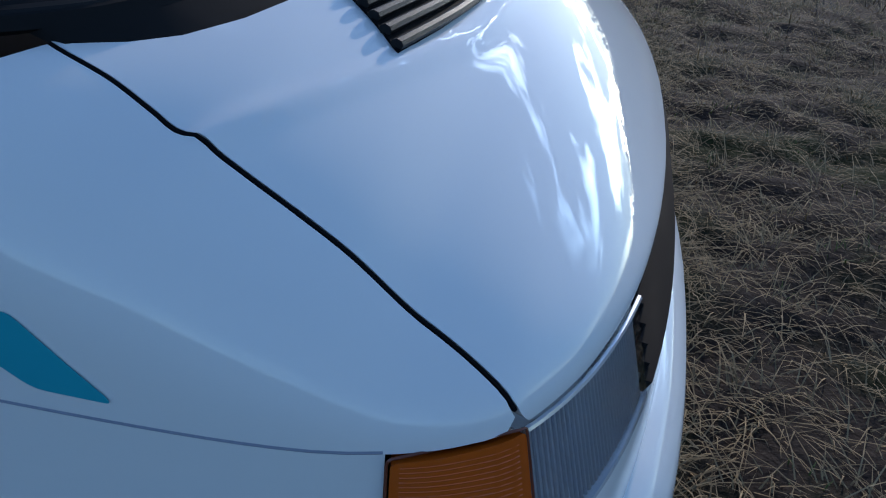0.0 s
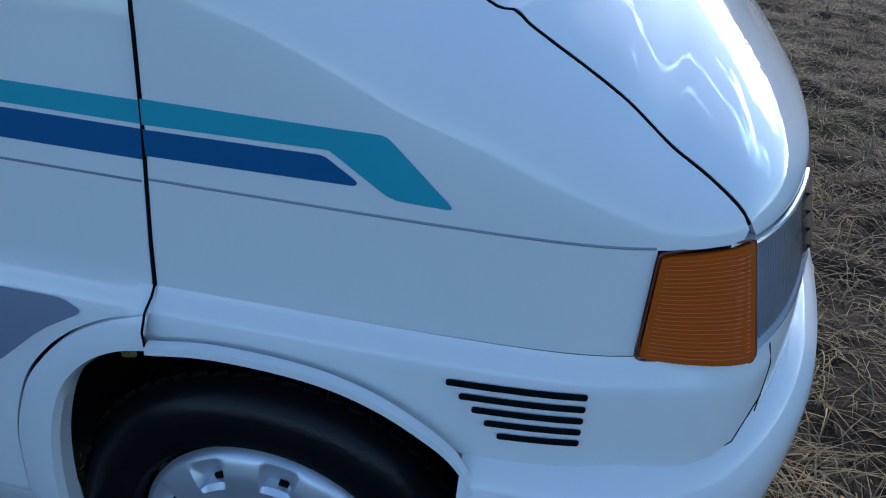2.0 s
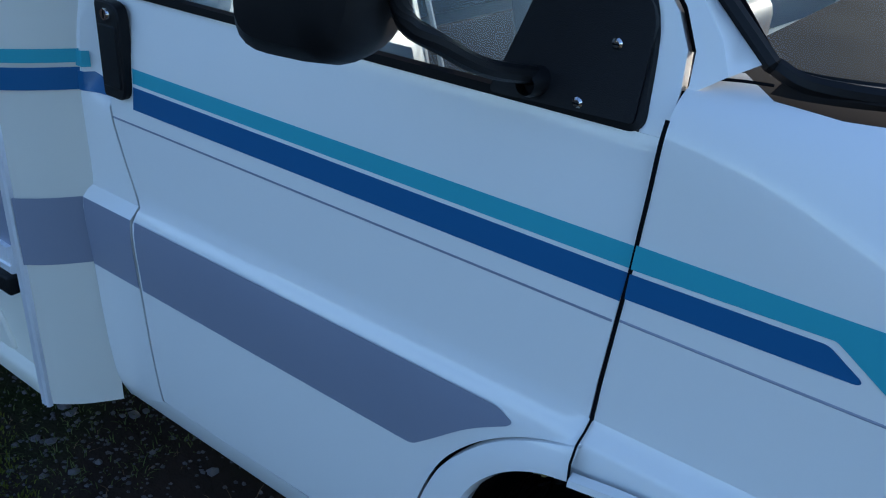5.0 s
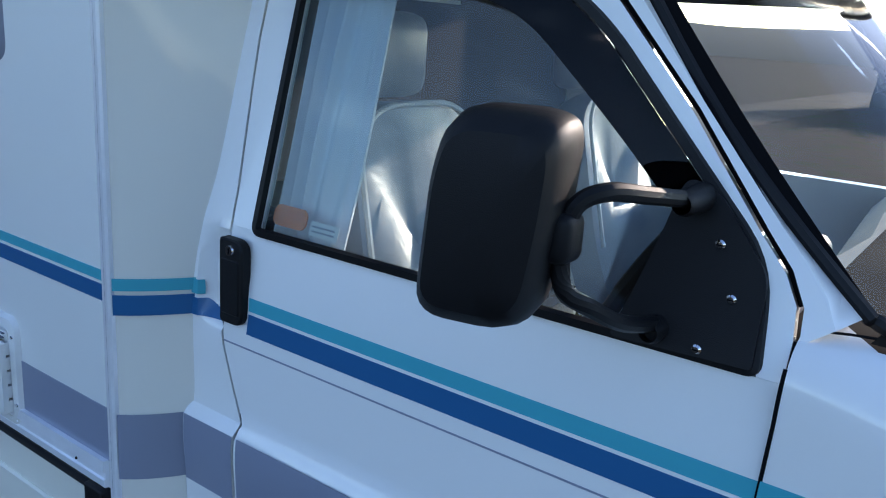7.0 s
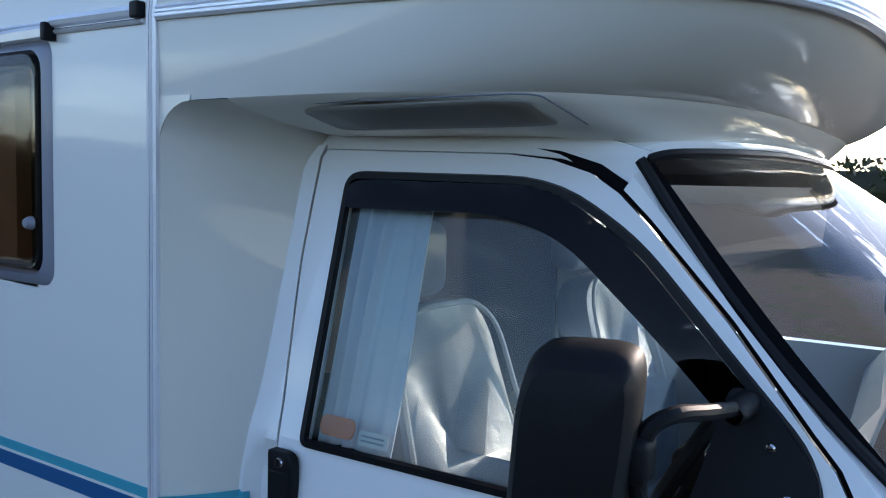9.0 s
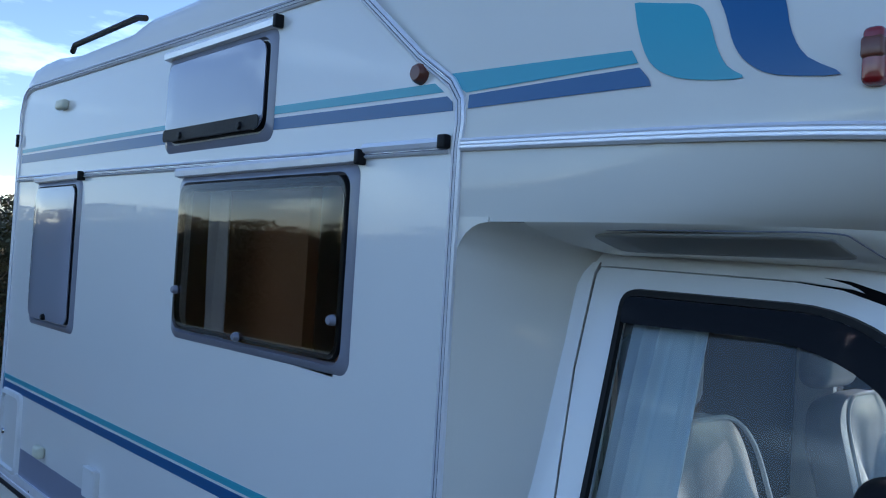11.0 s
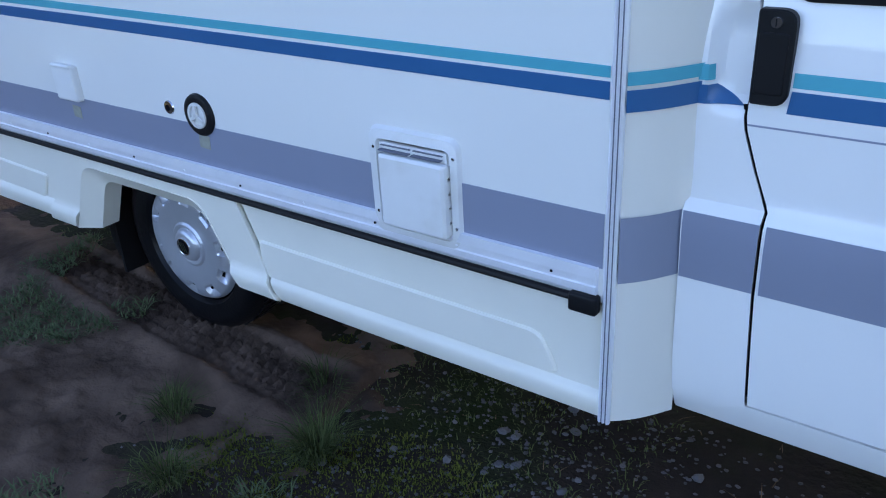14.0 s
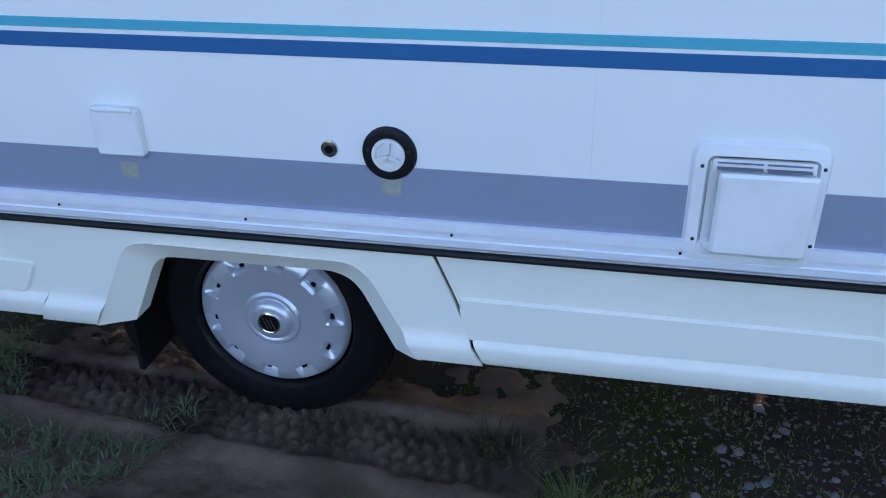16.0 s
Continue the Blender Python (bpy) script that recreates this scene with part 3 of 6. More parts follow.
# ---- cab door ----
front_gap = [(1.147, .838), (1.146, .86), (1.148, .92), (1.153, 1.01), (1.157, 1.08), (1.160, 1.18), (1.160, 1.27)]
pillar = [(1.155, 1.31), (1.135, 1.345), (1.10, 1.382), (.985, 1.514), (.85, 1.648), (.80, 1.692), (.75, 1.722), (.68, 1.743), (.60, 1.752)]
rear_gap = [(.19, 1.762), (.181, 1.748), (.176, 1.55), (.186, 1.35), (.198, 1.2), (.198, 1.02), (.202, .995), (.228, .92), (.256, .85), (.256, .68), (.268, .428)]
arch_gap = [(p.x, p.y) for p in smooth_line([(.89, .432, 0), (.897, .50, 0), (.908, .582, 0), (.94, .672, 0), (.98, .731, 0), (1.03, .779, 0), (1.085, .812, 0), (1.146, .832, 0)], 4)]
win = rounded([(.258, 1.222), (1.128, 1.228), (1.112, 1.350), (.84, 1.618), (.69, 1.708), (.262, 1.714)], [.015, .01, .05, .06, .09, .03], 5)
door_low = front_gap[:-1] + [(1.160, 1.222), (.258 - .062, 1.222)] + [p for p in rear_gap if p[1] < 1.22] + arch_gap
door = part("cab_door", panel(door_low, side, 0.04, 0.02, step_v=0.02), CAB_WHITE, van, "white cab door with black window frame")
ring_ = list(win)
i0 = min(range(len(ring_)), key=lambda i: (ring_[i][0] - .258) ** 2 + (ring_[i][1] - 1.222) ** 2)
ring_ = ring_[i0:] + ring_[:i0]
if ring_[1][0] > ring_[-1][0]:
    inner = ring_
else:
    inner = list(reversed(ring_))
upper = [p for p in inner if p[1] > 1.235]
frame_out = [(1.160, 1.2222), (1.160, 1.27)] + pillar + [p for p in rear_gap if p[1] > 1.2222] + [(.196, 1.2222)]
frame_poly = frame_out + [(.258, 1.2222)] + list(reversed(upper)) + [(1.13, 1.2222)]
part("door_frame", panel(frame_poly, side, 0.03, 0.02), CAB_WHITE, door)
seal_pts = [side(u, v) + Vector((0, -.004, 0)) for u, v in win]
part("window_seal", sweep(seal_pts, [(-.008, -.006), (.008, -.006), (.006, .004), (-.006, .005)], True), RUBBER, door)
pane = part("window_pane", panel(win, lambda u, v: side(u, v) + Vector((0, .012, 0)), 0.06, 0.004), PANE, door)
pane.visible_shadow = False
defl = part("wind_deflector", panel(rounded([(.268, 1.652), (.60, 1.652), (.72, 1.618), (.90, 1.475), (1.0, 1.385), (1.09, 1.345), (1.10, 1.355), (.838, 1.610), (.69, 1.700), (.268, 1.706)], [.01, .06, .06, .1, .05, .01, .01, .05, .07, .02], 4), lambda u, v: side(u, v) + Vector((0, -.012, 0)), 0.05, 0.003), WIND_DEFLECTOR, door, "dark tinted wind deflector")
part("mirror_base", panel(rounded([(.945, 1.226), (1.126, 1.232), (1.120, 1.340), (1.045, 1.425), (1.0, 1.44), (.975, 1.33)], [.01, .006, .02, .02, .02, .06], 4), lambda u, v: side(u, v) + Vector((0, -.014, 0)), 0.04, 0.012), BLACK, door, "black mirror base plate")
for sx_, sz_ in ((1.058, 1.365), (1.085, 1.305), (1.059, 1.239)):
    c_ = side(sx_, sz_)
    scr = part("screw", lathe([(0, -.004), (.004, -.0035), (.0065, -.001), (.0065, .006)], (c_.x, c_.y - .015, c_.z), 14), CHROME, door)
    part("cross_slot", box(c_.x - .004, c_.y - .0195, c_.z - .0008, c_.x + .004, c_.y - .018, c_.z + .0008), GAP, scr)
# door handle in its recess
handle = part("door_handle", plate(rounded([(.200, 1.047), (.262, 1.047), (.262, 1.207), (.200, 1.207)], [.006, .026, .026, .006], 6), .097, .02, .003), BLACK, door, "black plastic pull handle with lock")
part("grip", plate(rounded([(.205, 1.066), (.254, 1.066), (.254, 1.170), (.205, 1.170)], [.004, .006, .006, .004], 3), .0945, .008, .002), BLACK, handle)
part("lock_cylinder", lathe([(0, -.004), (.009, -.004), (.011, 0), (.011, .01)], (.231, .0965, 1.187), 18), CHROME, handle)
part("key_slot", box(.2302, .0915, 1.181, .2318, .0930, 1.193), GAP, handle)
# rear pillar with the grip dish
pill = [(.113, .352), (.266, .424), (.262, .43), (.250, .68), (.250, .85), (.222, .92), (.196, .995), (.192, 1.02), (.192, 1.2), (.180, 1.35), (.170, 1.55), (.174, 1.75), (.183, 1.772), (.142, 1.772), (.133, 1.70), (.123, 1.5), (.116, 1.3), (.114, 1.24), (.108, 1.215), (.106, 1.0), (.106, .86), (.108, .5)]


def pillar_face(u, v):
    p = side(u, v)
    d = max(0, 1 - ((u - .185) / .062) ** 2) * max(0, 1 - ((v - 1.115) / .088) ** 2)
    return p + Vector((0, .026 * min(1, 2.5 * d), 0))


# black strips stand in for the shade inside the door gaps
part("shut_line", sweep([side(u + .004, v) + Vector((0, .007, 0)) for u, v in [(1.147, .885)] + front_gap[2:]], [(-.016, -.003), (.016, -.003), (.016, .003), (-.016, .003)]), GAP, van)
part("shut_line", sweep([side(u + .004, v) + Vector((0, .009, 0)) for u, v in [(.256, .45), (.256, .68), (.256, .85), (.226, .92), (.200, .995), (.196, 1.04)]], [(-.012, -.003), (.012, -.003), (.012, .003), (-.012, .003)]), GAP, van)
line_ = [(1.1500, .862)] + [(u + .0035, v) for u, v in front_gap[2:]]
part("shut_line", sweep([Vector((u, min(side(u, v).y, hood(1.164, q_z(1.164, max(1.009, v))).y if v > 1.009 else 9) - .0005, v)) for u, v in [(a + (c - a) * i / 4, b + (d - b) * i / 4) for (a, b), (c, d) in zip(line_, line_[1:]) for i in range(4)]], [(-.0024, -.006), (-.0024, .0006), (.0024, .0006), (.0024, -.006)]), GAP, van)
part("shut_line", sweep([(1.1505, .105, .864), (1.149, .097, .851), (1.1475, .080, .838), (1.149, .066, .818), (1.1505, .066, .787)], disc_profile(.0017, 5), up=(0, -1, 0)), GAP, van)
part("rear_pillar", panel(pill, pillar_face, 0.012, 0.012, step_v=0.02), CAB_WHITE, van)
part("sill", panel([(.113, .345), (.95, .345), (.95, .50), (.90, .42), (.27, .42), (.113, .345 + .07)], lambda u, v: side(u, v) + Vector((0, .004, 0)), 0.06, 0.03), CAB_WHITE, van)
# flared rear part of the wheel arch
flare_o = [(p.x, p.y) for p in smooth_line([(1.1505, .834, 0), (1.085, .809, 0), (1.032, .776, 0), (.984, .727, 0), (.945, .670, 0), (.913, .58, 0), (.902, .50, 0), (.895, .432, 0), (.90, .40, 0)], 5)]
flare_i = [(p.x, p.y) for p in smooth_line([(1.1508, .783, 0), (1.11, .773, 0), (1.07, .750, 0), (1.035, .715, 0), (1.008, .67, 0), (.985, .60, 0), (.972, .53, 0), (.965, .46, 0), (.962, .40, 0)], 5)]
part("wheel_arch_flare", loft([[side(u, v) + Vector((0, o, 0)) for u, v in row] for row, o in ((flare_o, .012), (flare_o, -.004), ([(a[0] * .5 + b[0] * .5, a[1] * .5 + b[1] * .5) for a, b in zip(flare_o, flare_i)], -.016), ([(a[0] * .12 + b[0] * .88, a[1] * .12 + b[1] * .88) for a, b in zip(flare_o, flare_i)], -.016), (flare_i, -.006), (flare_i, .02))]), CAB_WHITE, van)
lip = [(p.x, p.y) for p in smooth_line([(1.152, .786, 0), (1.243, .799, 0), (1.359, .795, 0), (1.442, .774, 0), (1.51, .738, 0), (1.552, .704, 0), (1.578, .655, 0), (1.598, .58, 0), (1.61, .48, 0), (1.612, .42, 0)], 5)]
part("wheel_arch_lip", loft([[Vector((u, YS(.75) - .012 + o, v - d)) for u, v in lip] for o, d in ((.0, -.016), (-.012, -.012), (-.013, -.002), (-.004, .003), (.06, .004))]), CAB_WHITE, van)
# black sheet added as shade behind the shut lines; dark inside of the wheel arch
part("gap_shade_sheet", panel([(.215, .40), (.90, .40), (.92, .68), (1.03, .80), (1.175, .86), (1.175, 1.20), (.215, 1.20)], lambda u, v: side(u, v) + Vector((0, .03, 0)), 0.06, 0.004), GAP, door)
part("wheel_well", loft([[Vector((1.27 + .46 * math.cos(a), y, .36 + .455 * math.sin(a))) for a in [math.pi * i / 20 - .2 for i in range(23)]] for y in (.13, .5)]), DARK, van)
part("wheel_well_back", plate([(.75, .2), (1.75, .2), (1.75, .85), (.75, .85)], .5, .02), DARK, van)
mossy = random.Random(12)
clumps = []
for _ in range(60):
    a_, b_ = mossy.random(), mossy.random()
    clumps.append(lathe([(0, -.008), (.004 + .006 * mossy.random(), 0), (0, .008)], (1.09 + .05 * a_ - .03 * b_, .118 + .03 * mossy.random(), .768 - .055 * b_ * (.4 + .6 * mossy.random())), 6))
part("mud_clump", join(*clumps), material("dry moss", (0.20, 0.15, 0.045), .9, vary=.5, scale=60, bump=.8), van, "dry moss caught in the wheel arch")["kind"] = "stuff"
# windscreen, pillars and roof edge of the cab
ws_b = [(1.228, .210, 1.302), (1.262, .212, 1.290), (1.32, .235, 1.287), (1.372, .278, 1.286), (1.425, .37, 1.287), (1.475, .62, 1.290), (1.50, MID, 1.292)]
ws_t = [(.822, .283, 1.742), (.845, .315, 1.753), (.869, .37, 1.758), (.908, .50, 1.763), (.930, .70, 1.768), (.938, .88, 1.770), (.940, MID, 1.770)]
B_, T_ = smooth_line(ws_b, 5), smooth_line(ws_t, 5)
B_ = B_ + [Vector((p.x, 2 * MID - p.y, p.z)) for p in reversed(B_[:-1])]
T_ = T_ + [Vector((p.x, 2 * MID - p.y, p.z)) for p in reversed(T_[:-1])]
COLS = len(B_)


def screen_point(j, k):
    """Column j of the windscreen at height k; the glass bulges in the middle and its side edges sag."""
    e = max(0, 1 - min(j, COLS - 1 - j) / 9)
    return B_[j].lerp(T_[j], k) + (Vector((.035, 0, .025)) * (1 - e) - Vector((.014, 0, .020)) * e) * math.sin(math.pi * k)


ws = part("windscreen", loft([[screen_point(j, k / 8) for j in range(COLS)] for k in range(9)]), PANE, van, "clear windscreen with black rubber surround")
ws.visible_shadow = False
edge_pts = [screen_point(0, k / 10) + Vector((0, -.004, 0)) for k in range(11)]
part("rubber_surround", sweep(edge_pts + T_[1:] + [screen_point(COLS - 1, 1 - k / 10) for k in range(1, 10)] + list(reversed(B_)), disc_profile(.010, 8), True, up=(.7, 0, .7)), RUBBER, ws)
part("dark_border", loft([[screen_point(j, k) + Vector((.001, -.002, .002)) for k in [i / 10 for i in range(11)]] for j in (0, 1, 2)]), GAP, ws)
gap_side = [(1.167, 1.268), (1.163, 1.31), (1.142, 1.349), (1.107, 1.387), (.992, 1.519), (.857, 1.653), (.807, 1.697)]
pil = [[side(u, v) + Vector((0, .002, 0)) for u, v in gap_side], [screen_point(0, k) + Vector((-.008, -.012, .0)) for k in (0, .06, .15, .24, .55, .86, .97)]]
part("windscreen_pillar", loft([pil[0], [(a + b) / 2 + Vector((.006, -.010, .006)) for a, b in zip(*pil)], pil[1], [p + Vector((-.02, .03, 0)) for p in pil[1]]]), CAB_WHITE, van)
# black strip for the shade between door frame, pillar and gutter
part("shut_line", sweep([side(u, v) + Vector((.0, .017, 0)) for u, v in gap_side[1:] + [(.755, 1.728), (.683, 1.749), (.60, 1.757), (.20, 1.767)]], [(-.010, -.002), (.010, -.002), (.010, .002), (-.010, .002)]), GAP, van)
gut = [(.132, .270, 1.763), (.20, .272, 1.765), (.60, .274, 1.755), (.69, .274, 1.746), (.76, .272, 1.726), (.812, .269, 1.696)]
gut2 = [(.132, .285, 1.786), (.20, .288, 1.790), (.60, .295, 1.784), (.71, .295, 1.780), (.78, .292, 1.768), (.835, .292, 1.752)]
part("cab_gutter", loft([[Vector(p) + Vector((0, .02, -.01)) for p in gut], [Vector(p) for p in gut], [Vector(p) + Vector((0, -.012, .006)) for p in gut2], [Vector(p) + Vector((0, .06, .01)) for p in gut2]]), CAB_WHITE, van)
part("cab_roof_edge", loft([[p + Vector((.004, -.004 * (p.y < .6), .006)) for p in T_], [p + Vector((-.004, 0, .020)) for p in T_], [p + Vector((-.05, .01, .032)) for p in T_]]), CAB_WHITE, van)
part("seam", sweep([(1.166, .158, 1.2845), (1.19, .168, 1.2865), (1.215, .176, 1.288), (1.240, .184, 1.288)], disc_profile(.0018, 5), up=(0, 0, 1)), GAP, van)
tray = []
for p in B_:
    yy = p.y if p.y < MID else 2 * MID - p.y
    xr = REAR(yy) + .012 if yy > .28 else p.x + .004
    e_ = hood(xr, q_y(xr, yy)) if yy > .28 else Vector((xr, yy, 1.285))
    tray.append(Vector((xr, p.y, e_.z - .013)))
part("scuttle", loft([[p + Vector((-.01, 0, .012)) for p in B_], [p + Vector((.014, 0, .004)) for p in B_], [p + Vector((.018, 0, -.008)) for p in B_], tray]), MATT, van, "black scuttle tray below the windscreen")
part("wiper", sweep(smooth_line([(1.54, .78, 1.312), (1.50, .62, 1.312), (1.44, .50, 1.318), (1.37, .42, 1.345)], 4), disc_profile(.008, 6), up=(0, 0, 1)), BLACK, van, "black windscreen wiper")

# door mirror
mir_c = Vector((.895, -.10, 1.408))
rows = []
for dy, sc in ((-.055, .0), (-.055, .55), (-.050, .80), (-.035, .93), (-.005, 1.0), (.03, 1.0), (.05, .97), (.05, .0)):
    row = []
    for u, v in rounded([(-.072, -.118), (.05, -.125), (.066, .0), (.072, .095), (.055, .115), (-.045, .115), (-.062, .05)], [.035, .05, .03, .03, .035, .035, .03], 5):
        row.append(mir_c + Vector((u * sc + dy * -.25, dy + u * sc * .35, v * sc)))
    rows.append(row)
mirror_b = loft(rows, True)
bmesh.ops.remove_doubles(mirror_b, verts=mirror_b.verts[:], dist=1e-5)
bmesh.ops.recalc_face_normals(mirror_b, faces=mirror_b.faces[:])
mirror = part("door_mirror", mirror_b, BLACK, van, "large black door mirror on a tubular arm")
part("clamp", box(.925, -.095, 1.365, .978, -.050, 1.42, .012), BLACK, mirror)
part("arm", sweep(smooth_line([(1.022, .150, 1.415), (1.018, .10, 1.422), (1.008, .02, 1.434), (.992, -.04, 1.442), (.972, -.066, 1.430), (.963, -.072, 1.40), (.962, -.072, 1.36), (.968, -.066, 1.332), (.984, -.04, 1.314), (.998, .03, 1.280), (1.004, .15, 1.250)], 6), disc_profile(.0105, 10), up=(0, -.3, 1)), BLACK, mirror)
for x_, z_ in ((1.022, 1.415), (1.004, 1.250)):
    part("arm_socket", lathe([(.012, -.045), (.016, -.035), (.019, .03), (0, .03)], (x_, .145, z_), 14), BLACK, mirror)

# ---- stripes on the cab ----
part("teal_stripe", panel([(.266, 1.079), (1.1585, 1.077), (1.160, 1.104), (.266, 1.104)], side, .05, .0006, lift=.0012, step_v=.03), TEAL, door)
part("navy_stripe", panel([(.262, 1.034), (1.1545, 1.034), (1.1575, 1.071), (.266, 1.073)], side, .05, .0006, lift=.0012, step_v=.03), NAVY, door)
def wq(pts):
    out = []
    for (a, c), (d, e) in zip(pts, pts[1:] + pts[:1]):
        k = max(1, int(abs(d - a) / .012))
        out += [(a + (d - a) * i / k, q_z(a + (d - a) * i / k, c + (e - c) * i / k)) for i in range(k)]
    return out


part("teal_stripe", panel(wq(rounded([(1.1605, 1.078), (1.376, 1.081), (1.447, 1.033), (1.514, 1.031), (1.513, 1.036), (1.438, 1.106), (1.1615, 1.108)], [0, .004, .012, .004, .008, .008, 0], 3)), hood, .02, .0006, lift=.0016, step_v=.02), TEAL, wing)
part("navy_stripe", panel(wq(rounded([(1.1600, 1.040), (1.406, 1.043), (1.409, 1.048), (1.370, 1.074), (1.1605, 1.072)], [0, .006, .006, .006, 0], 3)), hood, .02, .0006, lift=.0016, step_v=.02), NAVY, wing)
part("lilac_stripe", panel(rounded([(.262, .690), (.895, .690), (.93, .72), (.99, .776), (1.050, .812), (1.056, .820), (1.03, .832), (.262, .832)], [0, .012, .05, .06, .004, .008, .01, 0], 4), side, .04, .0006, lift=.0014, step_v=.03), LILAC, door)
part("lilac_stripe", panel([(.109, .690), (.250, .690), (.250, .832), (.109, .832)], side, .04, .0006, lift=.0014, step_v=.03), LILAC, van)
# thin lilac beads colour in the shade of the pressed body creases
part("crease_shade", sweep([side(.20 + .95 * i / 20, 1.006) + Vector((0, -.0005, 0)) for i in range(21)], [(-.0018, 0), (0, .0005), (.0018, 0), (0, -.002)]), LILAC, door)
part("crease_shade", sweep([nose(.0002)(sA + .004 + (sI - sA - .01) * i / 20, 1.010) for i in range(21)], [(-.0018, 0), (0, .0008), (.0018, 0), (0, -.002)]), LILAC, wing)
part("navy_stripe", panel([(.107, 1.034), (.190, 1.034), (.150, 1.056), (.134, 1.068), (.107, 1.068)], pillar_face, .008, .0006, lift=.0035, step_v=.008), NAVY, van)
part("teal_stripe", panel([(.107, 1.076), (.130, 1.076), (.128, 1.104), (.107, 1.104)], pillar_face, .008, .0006, lift=.0035, step_v=.008), TEAL, van)

# ---- recess between the living body and the cab ----
outer = [(.017, .0, z) for z in (.35, .6, .9, 1.2, 1.45, 1.65, 1.755)] + [(.017 + .085 * (1 - math.cos(a)), .004, 1.757 + .078 * math.sin(a)) for a in [math.pi / 2 * i / 6 for i in range(1, 7)]] + [(.2, .012, 1.835)]
inner_ = [(.113, .108, z) for z in (.35, .6, .9)] + [(.118, .133, 1.2), (.130, .185, 1.42), (.139, .232, 1.60), (.145, .275, 1.72)] + [(.148 + .04 * k / 6, .280 + .01 * k / 6, 1.735 + .055 * k / 6) for k in range(1, 7)] + [(.25, .290, 1.792)]
rows = [[Vector(a).lerp(Vector(b), k) + Vector((0, -.012 * math.sin(math.pi * k), 0)) for a, b in zip(outer, inner_)] for k in (0, .15, .35, .5, .65, .85, 1)]
part("cab_recess", loft(rows), GRP, van, "cream moulding joining living body and cab")
part("corner_fillet", plate([(-.01, 1.75), (.017, 1.755)] + [(.017 + .085 * (1 - math.cos(a)), 1.757 + .078 * math.sin(a)) for a in [math.pi / 2 * i / 6 for i in range(1, 7)]] + [(.102, 1.845), (-.01, 1.845)], .0015, .006), GRP, van)


def recess_strip(z0, z1, name, mat):
    rows_ = []
    for z in (z0, z1):
        row = []
        for k in [i / 8 for i in range(9)]:
            a, b = Vector((.024, .0, z)), Vector((.1125, .108, z)) if z < 1.0 else Vector((.119, .121, z))
            row.append(a.lerp(b, k) + Vector((-.0016, -.012 * math.sin(math.pi * (.06 + .94 * k)) - .0030, 0)))
        rows_.append(row)
    part(name, loft(rows_), mat, van)


recess_strip(1.082, 1.106, "teal_stripe", TEAL)
recess_strip(1.034, 1.074, "navy_stripe", NAVY)
recess_strip(.690, .830, "lilac_stripe", LILAC)


# ---- over-cab pod ----
LEV = [(1.798, .83, .285, 3.0), (1.815, .90, .13, 3.2), (1.832, .955, .006, 3.5), (1.855, 1.01, .004, 3.8), (1.92, 1.09, .0, 4.2), (1.985, 1.125, .0, 4.5), (2.06, 1.12, .0, 4.5), (2.13, 1.10, .004, 4.5), (2.19, 1.06, .010, 4.4), (2.28, .98, .022, 4.2), (2.36, .88, .035, 4.0), (2.42, .76, .055, 3.8), (2.50, .58, .10, 3.5), (2.57, .34, .19, 3.2), (2.62, .0, .36, 3.0), (2.645, -.3, .62, 2.6)]
X0 = curve([1.798, 1.815, 1.832, 1.836, 1.99, 2.06, 2.13, 2.19, 2.36, 2.42, 2.7], [.25, .2, .10, .0, .0, .018, -.022, -.127, -.334, -.42, -.42])
LF, LY, LM = (curve([r[0] for r in LEV], [r[i] for r in LEV]) for i in (1, 2, 3))


def pod_point(z, k, off=0.0):
    """k runs from the near side (0) round the front middle (1) to the far side (2)."""
    m = k > 1
    k = 2 - k if m else k
    a = math.pi / 2 * (1 - k)
    x0, xf, ys, mm = X0(z), LF(z), LY(z), LM(z)
    x = x0 + (xf - x0) * max(0, math.cos(a)) ** (2 / mm)
    y = MID - (MID - ys + off) * max(0, math.sin(a)) ** (2 / mm)
    return Vector((x + off * max(0, math.cos(a)), 2 * MID - y if m else y, z))


ks = [0, .01, .03, .06, .1, .16, .22, .3, .38, .46, .54, .62, .72, .82, .91, 1]
ks = ks + [2 - k for k in reversed(ks[:-1])]
zz = [1.836, 1.844, 1.857, 1.88, 1.92, 1.95, 1.985, 2.02, 2.06, 2.095, 2.13, 2.16, 2.19, 2.235, 2.28, 2.32, 2.36, 2.39, 2.42, 2.46, 2.50, 2.535, 2.57, 2.595, 2.62, 2.645]
pod = part("over_cab_pod", loft([[pod_point(z, k) for k in ks] for z in zz]), GRP, van, "cream over-cab sleeping pod")
k1 = 0.0
while pod_point(1.836, k1).x < .19:
    k1 += .002
rim_o = [pod_point(1.836, k1 + (2 - 2 * k1) * i / 80) for i in range(81)]
half_i = smooth_line([(.235, .288, 1.790), (.45, .288, 1.788), (.66, .288, 1.784), (.76, .292, 1.778), (.83, .315, 1.776), (.875, .42, 1.780), (.90, .62, 1.786), (.905, MID, 1.790)], 10)
cut_i = half_i + [Vector((p.x, 2 * MID - p.y, p.z)) for p in reversed(half_i[:-1])]


def along(line, t):
    """The point at the share t of the line's length."""
    a = [0.0]
    for p, q in zip(line, line[1:]):
        a.append(a[-1] + (q - p).length)
    i = max(0, min(len(line) - 2, int(np.searchsorted(a, t * a[-1])) - 1))
    return line[i].lerp(line[i + 1], (t * a[-1] - a[i]) / max(1e-9, a[i + 1] - a[i]))


